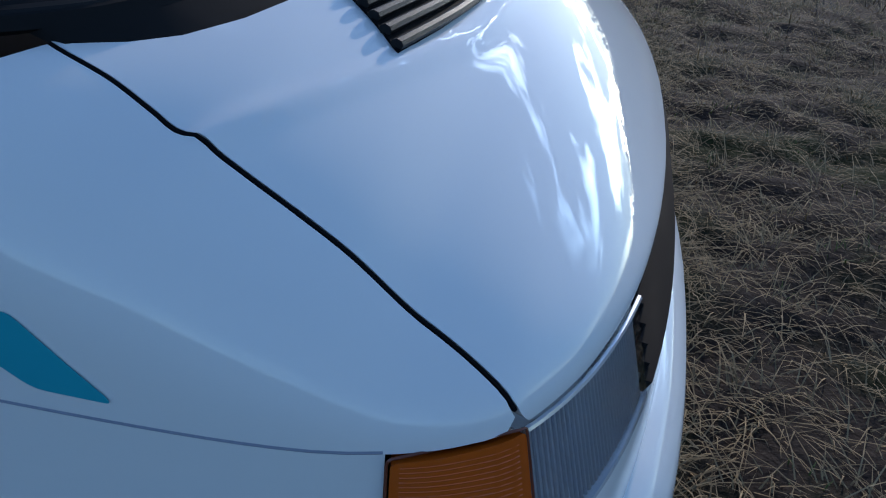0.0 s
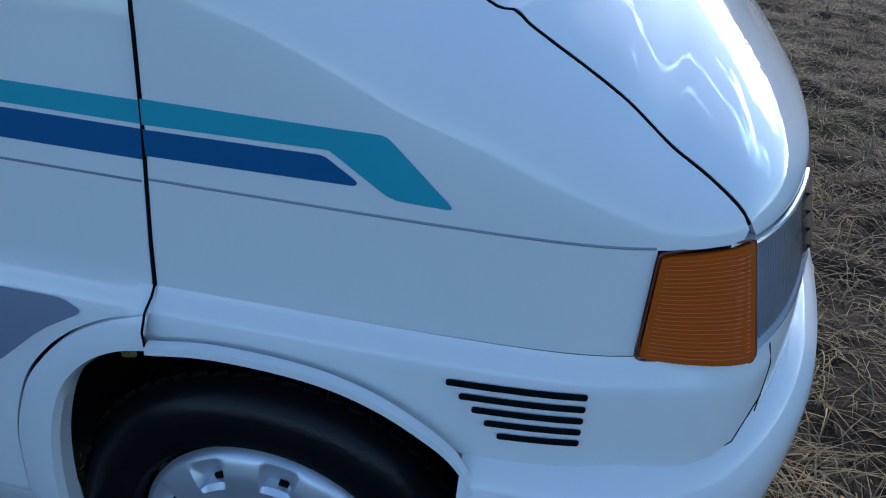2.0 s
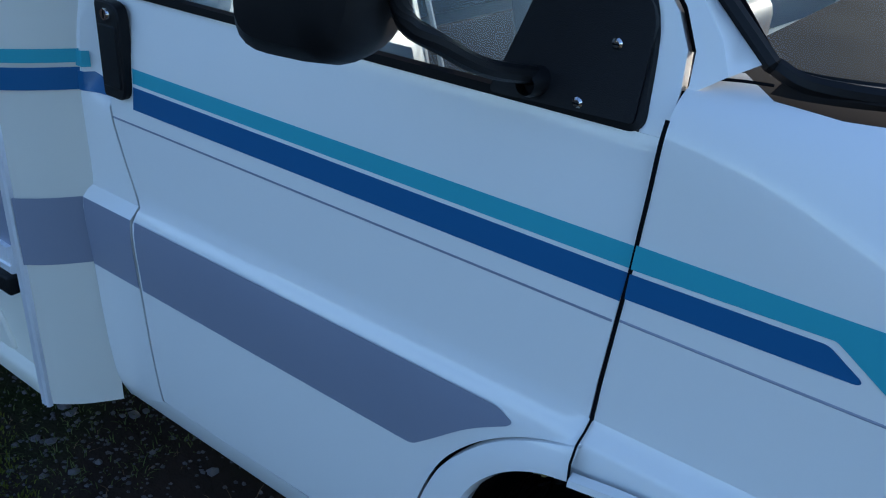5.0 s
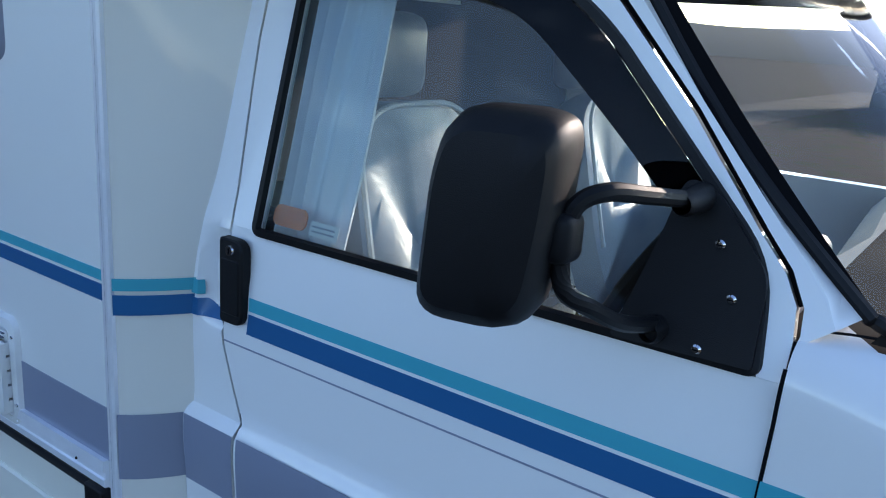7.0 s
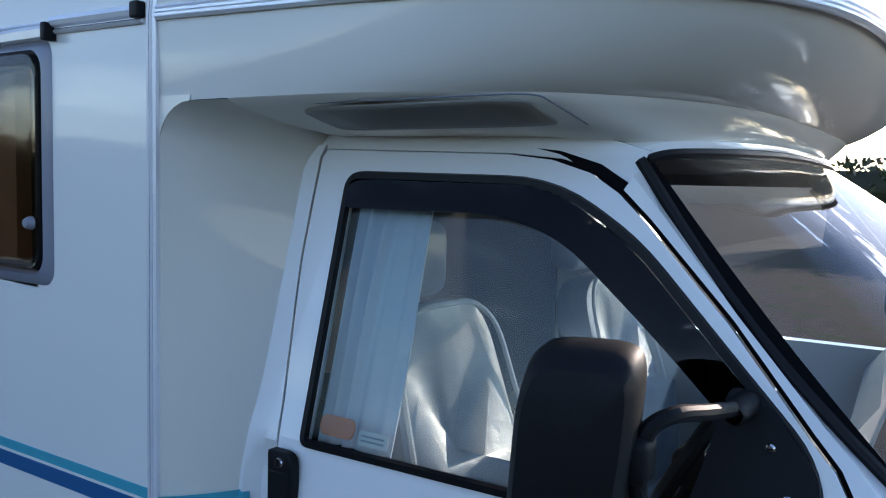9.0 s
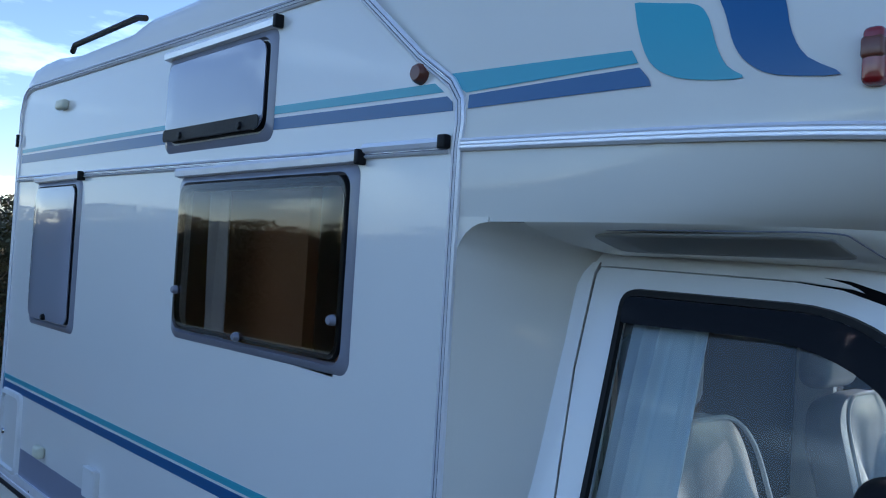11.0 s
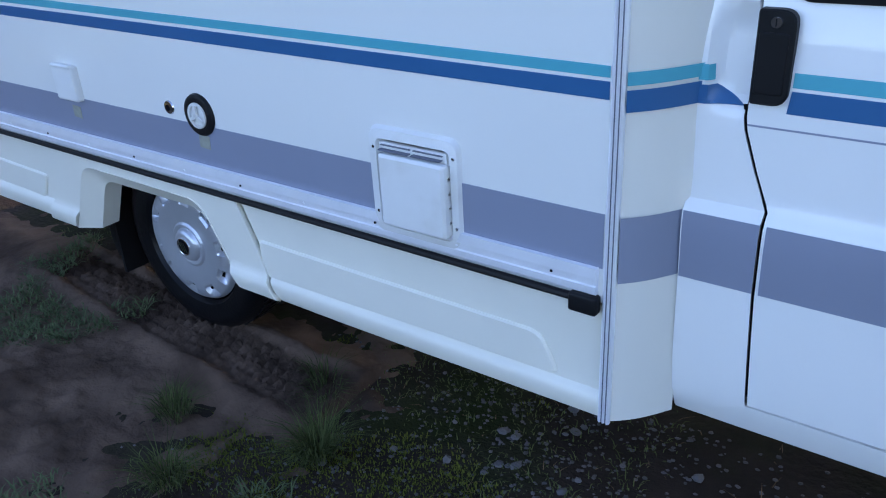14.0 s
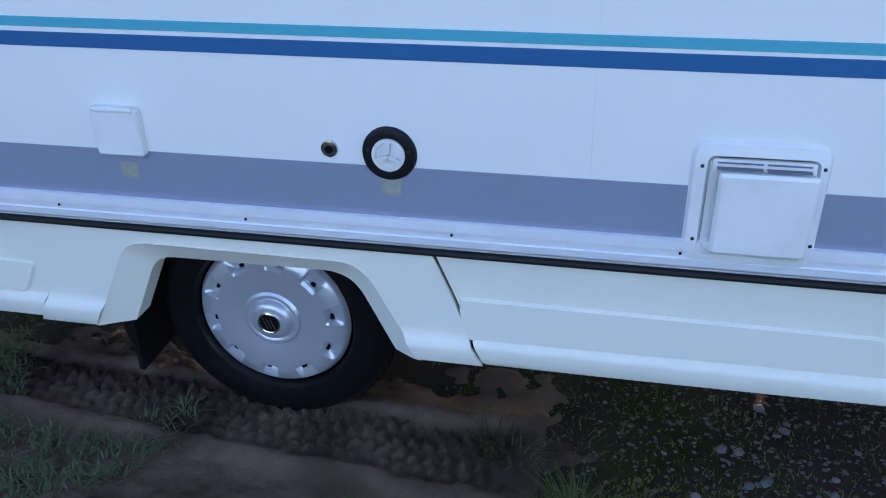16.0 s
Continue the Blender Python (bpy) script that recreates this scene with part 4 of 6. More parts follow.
rim_i = [along(cut_i, i / 80) for i in range(81)]
part("pod_underside", loft([[a.lerp(b, k) + Vector((0, 0, -.010 * math.sin(math.pi * k) - .004 * (k > 0))) for a, b in zip(rim_o, rim_i)] for k in (0, .03, .12, .25, .4, .55, .7, .85, 1)]), GRP, pod)


def under(u, v):
    """The underside above the cab door: u runs forward, v from the outer edge (0) to the cab (1)."""
    return Vector((u, .016 + .27 * v, 1.834 - .046 * v - .010 * math.sin(math.pi * v) - .0045))


# the inset's darkness is put into its grey colour, not a deep recess
lid = part("shaded_inset", panel(rrect(.31, .14, .735, .60, .07), lambda u, v: under(u, v) + Vector((0, 0, .002)), .06, .004), material("grey inset shade", (.20, .195, .175), .5, vary=.1), pod, "inset in the pod underside, its shade coloured grey")
part("lid_gap", sweep([under(u, v) + Vector((0, 0, .003)) for u, v in rrect(.27, .10, .76, .94, .06)], disc_profile(.0013, 5), True, up=(0, 0, -1)), GROOVE, lid)

RIB = [(-.016, -.002), (-.016, .006), (-.010, .010), (-.007, .006), (-.002, .006), (0, .010), (.002, .006), (.007, .006), (.010, .010), (.016, .006), (.016, -.002)]


def on_pod(x, z, off=.0015):
    lo, hi = 0.0, 1.0
    for _ in range(30):
        k = (lo + hi) / 2
        if pod_point(z, k).x < x:
            lo = k
        else:
            hi = k
    return pod_point(z, k, off)


pod_fn = lambda u, v: on_pod(u, v, 0.0)
strip_ = [on_pod(.02 + .86 * i / 24, 1.992 - .026 * i / 24, .001) for i in range(25)]
k0 = 0.0
while pod_point(1.966, k0).x < .90:
    k0 += .004
strip_ += [pod_point(1.966, k0 + (2 - 2 * k0) * i / 60, .001) for i in range(61)]
part("aluminium_trim", sweep(strip_, [(a * .8, c) for a, c in RIB], up=(.3, -1, 0)), ALU, pod)
part("teal_stripe", panel([(-.02, 2.122), (.02, 2.100), (.427, 2.104), (.412, 2.128), (-.03, 2.146)], pod_fn, .05, .0006, lift=.002), TEAL, pod)
part("navy_stripe", panel([(.03, 2.066), (.455, 2.062), (.45, 2.075), (.430, 2.096), (.03, 2.094)], pod_fn, .05, .0006, lift=.002), NAVY, pod)
part("teal_wave", panel([(p.x, p.y) for p in smooth_line([(.402, 2.214, 0), (.420, 2.16, 0), (.447, 2.105, 0), (.485, 2.076, 0), (.54, 2.062, 0), (.61, 2.058, 0), (.585, 2.078, 0), (.565, 2.11, 0), (.545, 2.16, 0), (.52, 2.19, 0), (.47, 2.202, 0), (.41, 2.2145, 0)], 3)], pod_fn, .03, .0006, lift=.002), TEAL, pod)
part("navy_wave", panel([(p.x, p.y) for p in smooth_line([(.43, 2.232, 0), (.50, 2.225, 0), (.545, 2.205, 0), (.572, 2.16, 0), (.592, 2.11, 0), (.618, 2.078, 0), (.66, 2.057, 0), (.745, 2.051, 0), (.70, 2.08, 0), (.675, 2.12, 0), (.655, 2.18, 0), (.62, 2.24, 0), (.55, 2.275, 0), (.46, 2.26, 0)], 3)], pod_fn, .03, .0006, lift=.002), NAVY, pod)
pp = on_pod(.788, 2.07, 0)
lampb = part("marker_lamp", box(.773, pp.y - .024, 2.030, .803, pp.y + .04, 2.112, .010), RED, pod, "small red and clear side marker lamp")
part("clear_lens", box(.7725, pp.y - .026, 2.066, .8035, pp.y + .02, 2.098, .006), BROWN_LENS, lampb)

# ---- living body ----
W1 = (-1.225, 1.492, -.335, 1.955)
side_out = [(.0, .635), (.0, 1.99), (.018, 2.06), (-.022, 2.13), (-.127, 2.19), (-.334, 2.36), (-.39, 2.405), (-.46, 2.41), (-2.82, 2.445), (-2.90, 2.435), (-2.95, 2.39), (-2.972, 2.32), (-2.978, 1.12), (-3.065, .635)]
hole = list(reversed(rrect(*W1, .05)))
cut = min(range(len(hole)), key=lambda i: (abs(hole[i][1] - 1.492), abs(hole[i][0] + .78)))
body = part("side_wall", panel(side_out + [(-.7801, .635), (-.7801, 1.492)] + hole[cut:] + hole[:cut] + [(-.7799, 1.492), (-.7799, .635)], flat(0), 9, .03), BODY_WHITE, van, "cream white aluminium side wall")
part("rear_wall", loft([[Vector((x, y, z)) for y in (.002, .03, 1.03, 2.03, 2.06)] for x, z in ((-3.065, .635), (-2.985, 1.12), (-2.978, 2.3), (-2.93, 2.44))]), BODY_WHITE, van)
part("far_wall", box(-3.0, 2.03, .635, .0, 2.06, 2.44), BODY_WHITE, van)
part("front_bulkhead", box(-.03, .30, .40, -.005, 1.80, .95), LINING, van)
part("floor_pan", box(-2.95, .04, .60, .0, 2.0, .64), DARK, van)
part("under_pan", box(-2.9, .3, .36, 1.5, 1.8, .44), DARK, van)
roof_rows = []
for x in [-2.985 + .1 * i for i in range(27)]:
    hump = 1.0
    if -2.62 < x < -1.72:
        hump = .55
    e = min(1, (x + 3.0) / .09)
    roof_rows.append([Vector((x, y if y < MID else y, 2.425 + h * e * (1 if y > .3 else 1))) for y, h in [(.0, .0), (.004, .05), (.02, .11 * (.6 + .4 * hump)), (.06, .15 * (.6 + .4 * hump)), (.14, .18 * (.7 + .3 * hump)), (.3, .21), (1.03, .25), (1.76, .21), (2.0, .15), (2.06, 0)]])
part("roof", loft(roof_rows), GRP, van)
part("roof_bar", sweep([(-2.50, .05, 2.575), (-2.46, .045, 2.597), (-1.80, .045, 2.597), (-1.74, .05, 2.585)], disc_profile(.012, 8), up=(0, 0, 1)), BLACK, van)
# aluminium trims
def trim(name, pts, rib=RIB):
    """A ribbed aluminium strip; grey strips colour in the shade of two grooves along it."""
    t = part(name, sweep(pts, rib), ALU, van)
    for o in (-.0045, .0045):
        part("groove", sweep(pts, [(o - .0010, .0045), (o - .0010, .0070), (o + .0010, .0070), (o + .0010, .0045)]), GROOVE, t)
    return t


SLIM = [(a * .82, b) for a, b in RIB]
trim("corner_trim", [(.006, 0, .345), (.006, 0, 1.2), (.006, 0, 1.99), (.012, .0, 2.04), (.008, .0, 2.085), (-.022, .0, 2.125), (-.127, .0, 2.195), (-.334, .0, 2.362), (-.40, .0, 2.41), (-.47, .0, 2.425)], SLIM)
trim("roof_trim", [(-.40, 0, 2.412), (-1.5, 0, 2.425), (-2.80, 0, 2.445), (-2.88, 0, 2.44), (-2.94, 0, 2.405), (-2.968, 0, 2.34), (-2.972, 0, 2.1), (-2.974, 0, 1.12), (-3.06, 0, .64)], SLIM)
trim("waist_trim", [(-2.965, 0, 2.028), (-1.4, 0, 2.010), (-.02, 0, 1.990)], SLIM)
awn = part("awning_rail", sweep([(-.30, -.006, 2.004), (-.035, -.006, 2.000)], disc_profile(.012, 8)), ALU, van)
part("end_cap", box(-.04, -.02, 1.986, -.015, .0, 2.016, .004), BLACK, awn)
rail = part("skirt_rail", sweep([(-3.04, 0, .68), (-.02, 0, .68)], [(-.034, .0), (-.034, .012), (-.012, .014), (-.010, .009), (.006, .009), (.008, .013), (.024, .012), (.032, .004), (.032, 0)]), ALU, van, "ribbed aluminium skirt rail")
part("rubber_strip", sweep([(-3.07, -.006, .636), (-.06, -.006, .636)], disc_profile(.009, 8)), RUBBER, rail)
part("end_clip", box(-.075, -.026, .612, -.012, .0, .654, .006), BLACK, rail)
for i in range(13):
    part("rivet", lathe([(0, -.003), (.0025, -.0025), (.0035, 0)], (-.12 - .47 * (i // 2) - .235 * (i % 2), -.0115, .684), 8), GAP if i % 2 == 0 else ALU, rail)

# stripes and their ends
def tape(pts, mat, name, y=-.0016):
    return part(name, plate(pts, y, .0016), mat, van)


tape([(-2.975, 1.100), (-.012, 1.092), (-.012, 1.113), (-2.975, 1.121)], TEAL, "teal_stripe")
tape([(-2.955, 1.058), (-.012, 1.052), (-.012, 1.085), (-2.955, 1.088)], NAVY, "navy_stripe")
tape([(-2.975, 1.050), (-2.958, 1.050), (-2.958, 1.100), (-2.975, 1.100)], NAVY, "navy_stripe")
tape([(-2.655, .713), (-.012, .712), (-.012, .829), (-2.655, .829)], LILAC, "lilac_stripe")
tape([(-2.985, .722), (-2.965, .722), (-2.965, .829), (-2.985, .829)], LILAC, "lilac_stripe")
tape([(-2.93, 2.150), (-1.385, 2.136), (-1.385, 2.152), (-2.93, 2.166)], TEAL, "teal_stripe")
tape([(-2.93, 2.102), (-1.385, 2.088), (-1.385, 2.126), (-2.93, 2.140)], NAVY, "navy_stripe")
tape([(-.715, 2.124), (-.045, 2.108), (-.075, 2.130), (-.715, 2.146)], TEAL, "teal_stripe")
tape([(-.715, 2.082), (-.016, 2.066), (-.018, 2.085), (-.035, 2.098), (-.715, 2.114)], NAVY, "navy_stripe")

# ---- windows of the living body ----
def window(name, u0, v0, u1, v1, blind, label, tilt=0.0):
    w = tagged(new(name), label, "")
    w.parent = van
    fr = part("window_frame", ring_plate(rrect(u0, v0, u1, v1, .035), rrect(u0 + .028, v0 + .028, u1 - .028, v1 - .03, .045), -.006, .008, .006), SURROUND, w)
    o, i_ = rrect(u0 + .03, v0 + .032, u1 - .03, v1 - .03, .05), rrect(u0 + .042, v0 + .046, u1 - .042, v1 - .05, .045)
    part("seal", ring_plate(o, i_, -.012, .012, .004), RUBBER, w)
    bulge = lambda u, v: Vector((u, -.014 - .014 * max(0, 1 - (2 * (u - u0) / (u1 - u0) - 1) ** 6) * max(0, 1 - (2 * (v - v0) / (v1 - v0) - 1) ** 6), v))
    p = part("window_pane", panel(rrect(u0 + .032, v0 + .034, u1 - .032, v1 - .032, .045), bulge, .03, .004), FROST if blind else ACRYLIC, w)
    if not blind:
        p.visible_shadow = False
    part("hinge_rail", sweep([(u0 - .005, -.012, v1 + .006), (u1 + .01, -.012, v1 + .006)], [(-.014, -.012), (-.014, .006), (-.006, .012), (.010, .010), (.014, -.012)]), ALU, w)
    part("rail_cap", box(u1 + .002, -.028, v1 - .012, u1 + .018, .0, v1 + .024, .004), RUBBER, w)
    return w


w1 = window("window", -1.25, 1.468, -.315, 1.978, False, "large smoked acrylic top-hung side window")
w2 = window("window", -1.385, 2.052, -.715, 2.368, True, "small top-hung roof bed window, pale inside")
w3 = window("window", -2.66, 1.382, -2.115, 2.005, True, "narrow pale blinded washroom window")
for w_, pts in ((w1, ((-.80, 1.515), (-.36, 1.60), (-1.19, 1.62))), (w2, ((-1.22, 2.10), (-.85, 2.10))), (w3, ((-2.40, 1.43),))):
    for cx, cz in pts:
        part("catch", lathe([(0, -.016), (.009, -.015), (.013, -.008), (.014, .0)], (cx, -.022, cz), 14), SURROUND if w_ is w1 else BLACK, w_)
part("black_band", plate(rrect(-1.345, 2.086, -.75, 2.125, .015), -.0305, .002), BLACK, w2)
# inside of the living room, seen through the large window
part("cupboard", box(-1.6, .19, 1.15, -.80, .23, 2.3), WOOD, van)
part("cupboard", box(-.78, .30, 1.15, -.2, .34, 2.3), WOOD, van)
part("inner_lining", box(-1.28, .05, 2.1, -.28, .55, 2.12), WHITE_PLASTIC, van)
part("inner_lining", box(-1.6, .05, 1.2, -1.58, .75, 2.2), LINING, van)
part("inner_lining", box(-.16, .05, 1.2, -.14, .78, 2.2), LINING, van)
part("worktop", box(-1.6, .05, 1.28, -.2, .45, 1.31), WOOD, van)
part("blind_roll", box(-1.22, .04, 1.93, -.33, .07, 1.965, .008), LINING, van)


def drape(x0, x1, z0, z1, y, lean=0.0, folds=5, amp=.018):
    rows_ = []
    for k in range(13):
        t = k / 12
        row = []
        for i in range(folds * 10 + 1):
            s = i / (folds * 10)
            x = x0 + (x1 - x0) * s + lean * t * (1 - .4 * s)
            row.append(Vector((x, y + amp * (.55 + .45 * math.sin(4.3 * s + 1.7)) * math.sin((s + .06 * math.sin(5 * s)) * folds * 2 * math.pi + .9 * math.sin(2.2 * t + 3 * s)) + .004 * math.sin(7 * s + 5 * t) + t * .10 * (lean != 0), z0 + (z1 - z0) * t)))
        rows_.append(row)
    b = loft(rows_)
    r = bmesh.ops.solidify(b, geom=b.faces[:], thickness=.002)
    return b


tagged(finish(drape(-1.21, -1.08, 1.45, 2.0, .09, 0, 3), "curtain", CLOTH), "cream curtain drawn to the side of a window", "curtain")
tagged(finish(drape(.228, .405, 1.20, 1.74, .205, .045, 6, .026), "curtain", CLOTH), "pale blue pleated curtain inside the cab door window", "curtain")

# ---- service hatches on the side ----
hatch = part("service_hatch", ring_plate(rrect(-2.955, .690, -2.665, 1.062, .04), rrect(-2.925, .722, -2.695, 1.032, .03), -.012, .012, .004), WHITE_PLASTIC, van, "white framed service hatch at the rear corner")
part("hatch_door", plate(rrect(-2.925, .722, -2.695, 1.032, .03), -.004, .004), BODY_WHITE, hatch)
part("lock", lathe([(0, -.006), (.012, -.006), (.014, 0)], (-2.91, -.004, .86), 12), CHROME, hatch)
part("inlet_lamp", box(-2.40, -.035, .850, -2.33, .0, .898, .012), OLD_PLASTIC, van, "yellowed plastic outlet cover")
part("mains_flap", plate(rrect(-1.856, .822, -1.745, .930, .006), -.022, .022, .004), WHITE_PLASTIC, van, "white mains inlet flap")
part("flap_hinge", box(-1.85, -.026, .924, -1.75, -.005, .934, .003), WHITE_PLASTIC, van)
keyh = part("water_lock", lathe([(0, -.006), (.010, -.006), (.018, -.004), (.020, 0)], (-1.320, 0, .861), 18), CHROME, van)
part("key_hole", lathe([(0, -.0075), (.009, -.007), (.009, -.004)], (-1.320, 0, .861), 12), GAP, keyh)
fill = part("water_filler", lathe([(.034, -.004), (.036, -.010), (.046, -.012), (.056, -.008), (.059, 0)], (-1.190, 0, .858), 32), BLACK, van, "water filler cap with black ring and white grip")
part("cap", lathe([(0, -.008), (.026, -.008), (.028, -.014), (.035, -.014), (.036, -.004)], (-1.190, 0, .858), 32), WHITE_PLASTIC, fill)
for a_ in range(3):
    a_ = radians(90 + 120 * a_)
    part("grip_rib", sweep([(-1.190, -.011, .858), (-1.190 + .028 * math.cos(a_), -.011, .858 + .028 * math.sin(a_))], [(-.004, 0), (-.004, .006), (.004, .006), (.004, 0)]), WHITE_PLASTIC, fill)
for dx in (-.043, .043):
    part("screw", lathe([(0, -.013), (.004, -.013), (.004, -.008)], (-1.190 + dx, 0, .868), 8), CHROME, fill)
for cx in (-1.80, -1.19):
    tape([(cx - .022, .765), (cx + .020, .762), (cx + .024, .800), (cx - .020, .802)], STAIN, "tape_mark", -.0026)
heater = part("heater_vent", ring_plate(rrect(-.592, .660, -.340, .922, .03), rrect(-.556, .690, -.366, .888, .012), -.012, .013, .004), WHITE_PLASTIC, van, "white plastic heater flue cover")
part("back", plate(rrect(-.556, .690, -.366, .888, .012), -.007, .008), WHITE_PLASTIC, heater)
part("slat_bed", box(-.552, -.016, .864, -.368, -.002, .888), WHITE_PLASTIC, heater)
cover = part("cover", plate(rrect(-.540, .698, -.362, .868, .006), -.042, .018, .006), WHITE_PLASTIC, heater)
# grey bars draw the shade of the slots above the cover
for x0_, x1_ in ((-.545, -.463), (-.455, -.377)):
    for k_ in range(2):
        part("slat", box(x0_, -.030 + .010 * k_, .872 + .009 * k_, x1_, -.0175 + .01 * k_, .8742 + .009 * k_), GROOVE, heater)
for k_ in range(5):
    part("slat", box(-.370, -.030, .70 + .034 * k_, -.364, -.004, .728 + .034 * k_), WHITE_PLASTIC, heater)
for cx, cz in ((-.571, .872), (-.571, .716), (-.354, .878), (-.352, .718)):
    part("screw", lathe([(0, -.016), (.004, -.015), (.006, -.010)], (cx, 0, cz), 10), CHROME, heater)
part("locking_knob", lathe([(0, -.022), (.012, -.02), (.014, 0)], (-.540, 0, .704), 12), WHITE_PLASTIC, heater)
heater.location.z = .005
part("side_marker", lathe([(0, -.022), (.016, -.021), (.021, -.014), (.024, 0)], (-.121, 0, 2.156), 24), BROWN_LENS, van, "round brown side marker lens")
part("awning_bracket", box(-2.43, -.03, 2.300, -2.34, .0, 2.340, .010), OLD_PLASTIC, van)
part("bracket", box(-2.985, -.02, 2.18, -2.965, .0, 2.24, .004), BLACK, van)

# ---- skirts ----
SK = curve([.33, .345, .385, .40, .412, .44, .62, .64], [.030, .004, -.004, -.002, .012, .014, .012, .012])


def skirt_face(u, v):
    return Vector((u, SK(v), v))


sk_f = part("side_skirt", panel([(-1.103, .622), (-1.058, .514), (-1.016, .399), (-.990, .34), (.0, .352), (.0, .622)], skirt_face, .2, .02, step_v=.008), SKIRT, van)
part("pressing", plate(rounded([(-1.05, .404), (-.11, .418), (-.155, .514), (-1.048, .517)], [.004, .02, .03, .004], 5), .005, .012, .005), SKIRT, sk_f)
seam_f = [(-1.1055, .622), (-1.0605, .514), (-1.0185, .399), (-.9925, .345)]
part("seam", sweep([(u, .022, v) for u, v in seam_f], [(-.012, -.002), (.012, -.002), (.012, .002), (-.012, .002)]), GAP, sk_f)
arch_o = rounded([(-1.989, .339), (-1.868, .572), (-1.825, .594), (-1.300, .590), (-1.256, .560), (-1.142, .335)], [0, .03, .03, .03, .04, 0], 5)
arch_i = rounded([(-1.901, .343), (-1.815, .520), (-1.780, .540), (-1.345, .542), (-1.296, .515), (-1.212, .338)], [0, .03, .03, .03, .04, 0], 5)
arch = [(-2.015, .622), (-1.108, .622), (-1.063, .514), (-1.021, .399), (-.995, .336)] + list(reversed(arch_o)) + [(-2.144, .343), (-2.066, .515)]
arch_ob = part("rear_wheel_skirt", panel(arch, lambda u, v: skirt_face(u, v) + Vector((0, -.012, 0)), .04, .02, step_v=.012), SKIRT, van)
part("arch_flange", loft([[Vector((u, SK(v) - .0118, v)) for u, v in arch_o], [Vector((u, SK(v) - .016, v)) for u, v in arch_o], [Vector((u * .75 + p * .25, .006, v * .75 + q * .25)) for (u, v), (p, q) in zip(arch_o, arch_i)], [Vector((u, .034, v)) for u, v in arch_i], [Vector((u, .10, v)) for u, v in arch_i]]), SKIRT, arch_ob)
rear_sk = part("rear_skirt", panel([(-3.067, .622), (-3.045, .50), (-2.95, .40), (-2.80, .348), (-2.150, .348), (-2.071, .515), (-2.020, .622)], skirt_face, .2, .02, step_v=.008), SKIRT, van)
part("pressing", plate(rounded([(-2.90, .43), (-2.18, .410), (-2.13, .505), (-2.86, .52)], [.02, .02, .02, .02], 4), .005, .012, .005), SKIRT, rear_sk)
part("seam", sweep([(u, .020, v) for u, v in ((-2.0175, .622), (-2.0685, .515), (-2.147, .348))], [(-.010, -.002), (.010, -.002), (.010, .002), (-.010, .002)]), GAP, rear_sk)
part("rear_skirt", loft([[Vector((x, y, z)) for y in (.01, 1.03, 2.04)] for x, z in ((-3.067, .622), (-3.045, .50), (-2.95, .40))]), SKIRT, van)
part("wheel_well", loft([[Vector((-1.576 + .44 * math.cos(a), y, .30 + .40 * math.sin(a))) for a in [math.pi * i / 18 - .2 for i in range(22)]] for y in (.12, .5)]), DARK, van)
for x0_, x1_ in ((-3.04, -2.02), (-1.13, -.005)):
    part("far_skirt", box(x0_, 2.03, .335, x1_, 2.05, .622, .006), SKIRT, van)
part("far_arch", box(-2.015, 2.03, .545, -1.135, 2.05, .622, .006), SKIRT, van)
part("far_sill", box(.0, 1.90, .34, .93, 1.95, .50, .008), CAB_WHITE, van)
part("mud_flap", box(-2.0, .13, .10, -1.985, .34, .42), RUBBER, van)

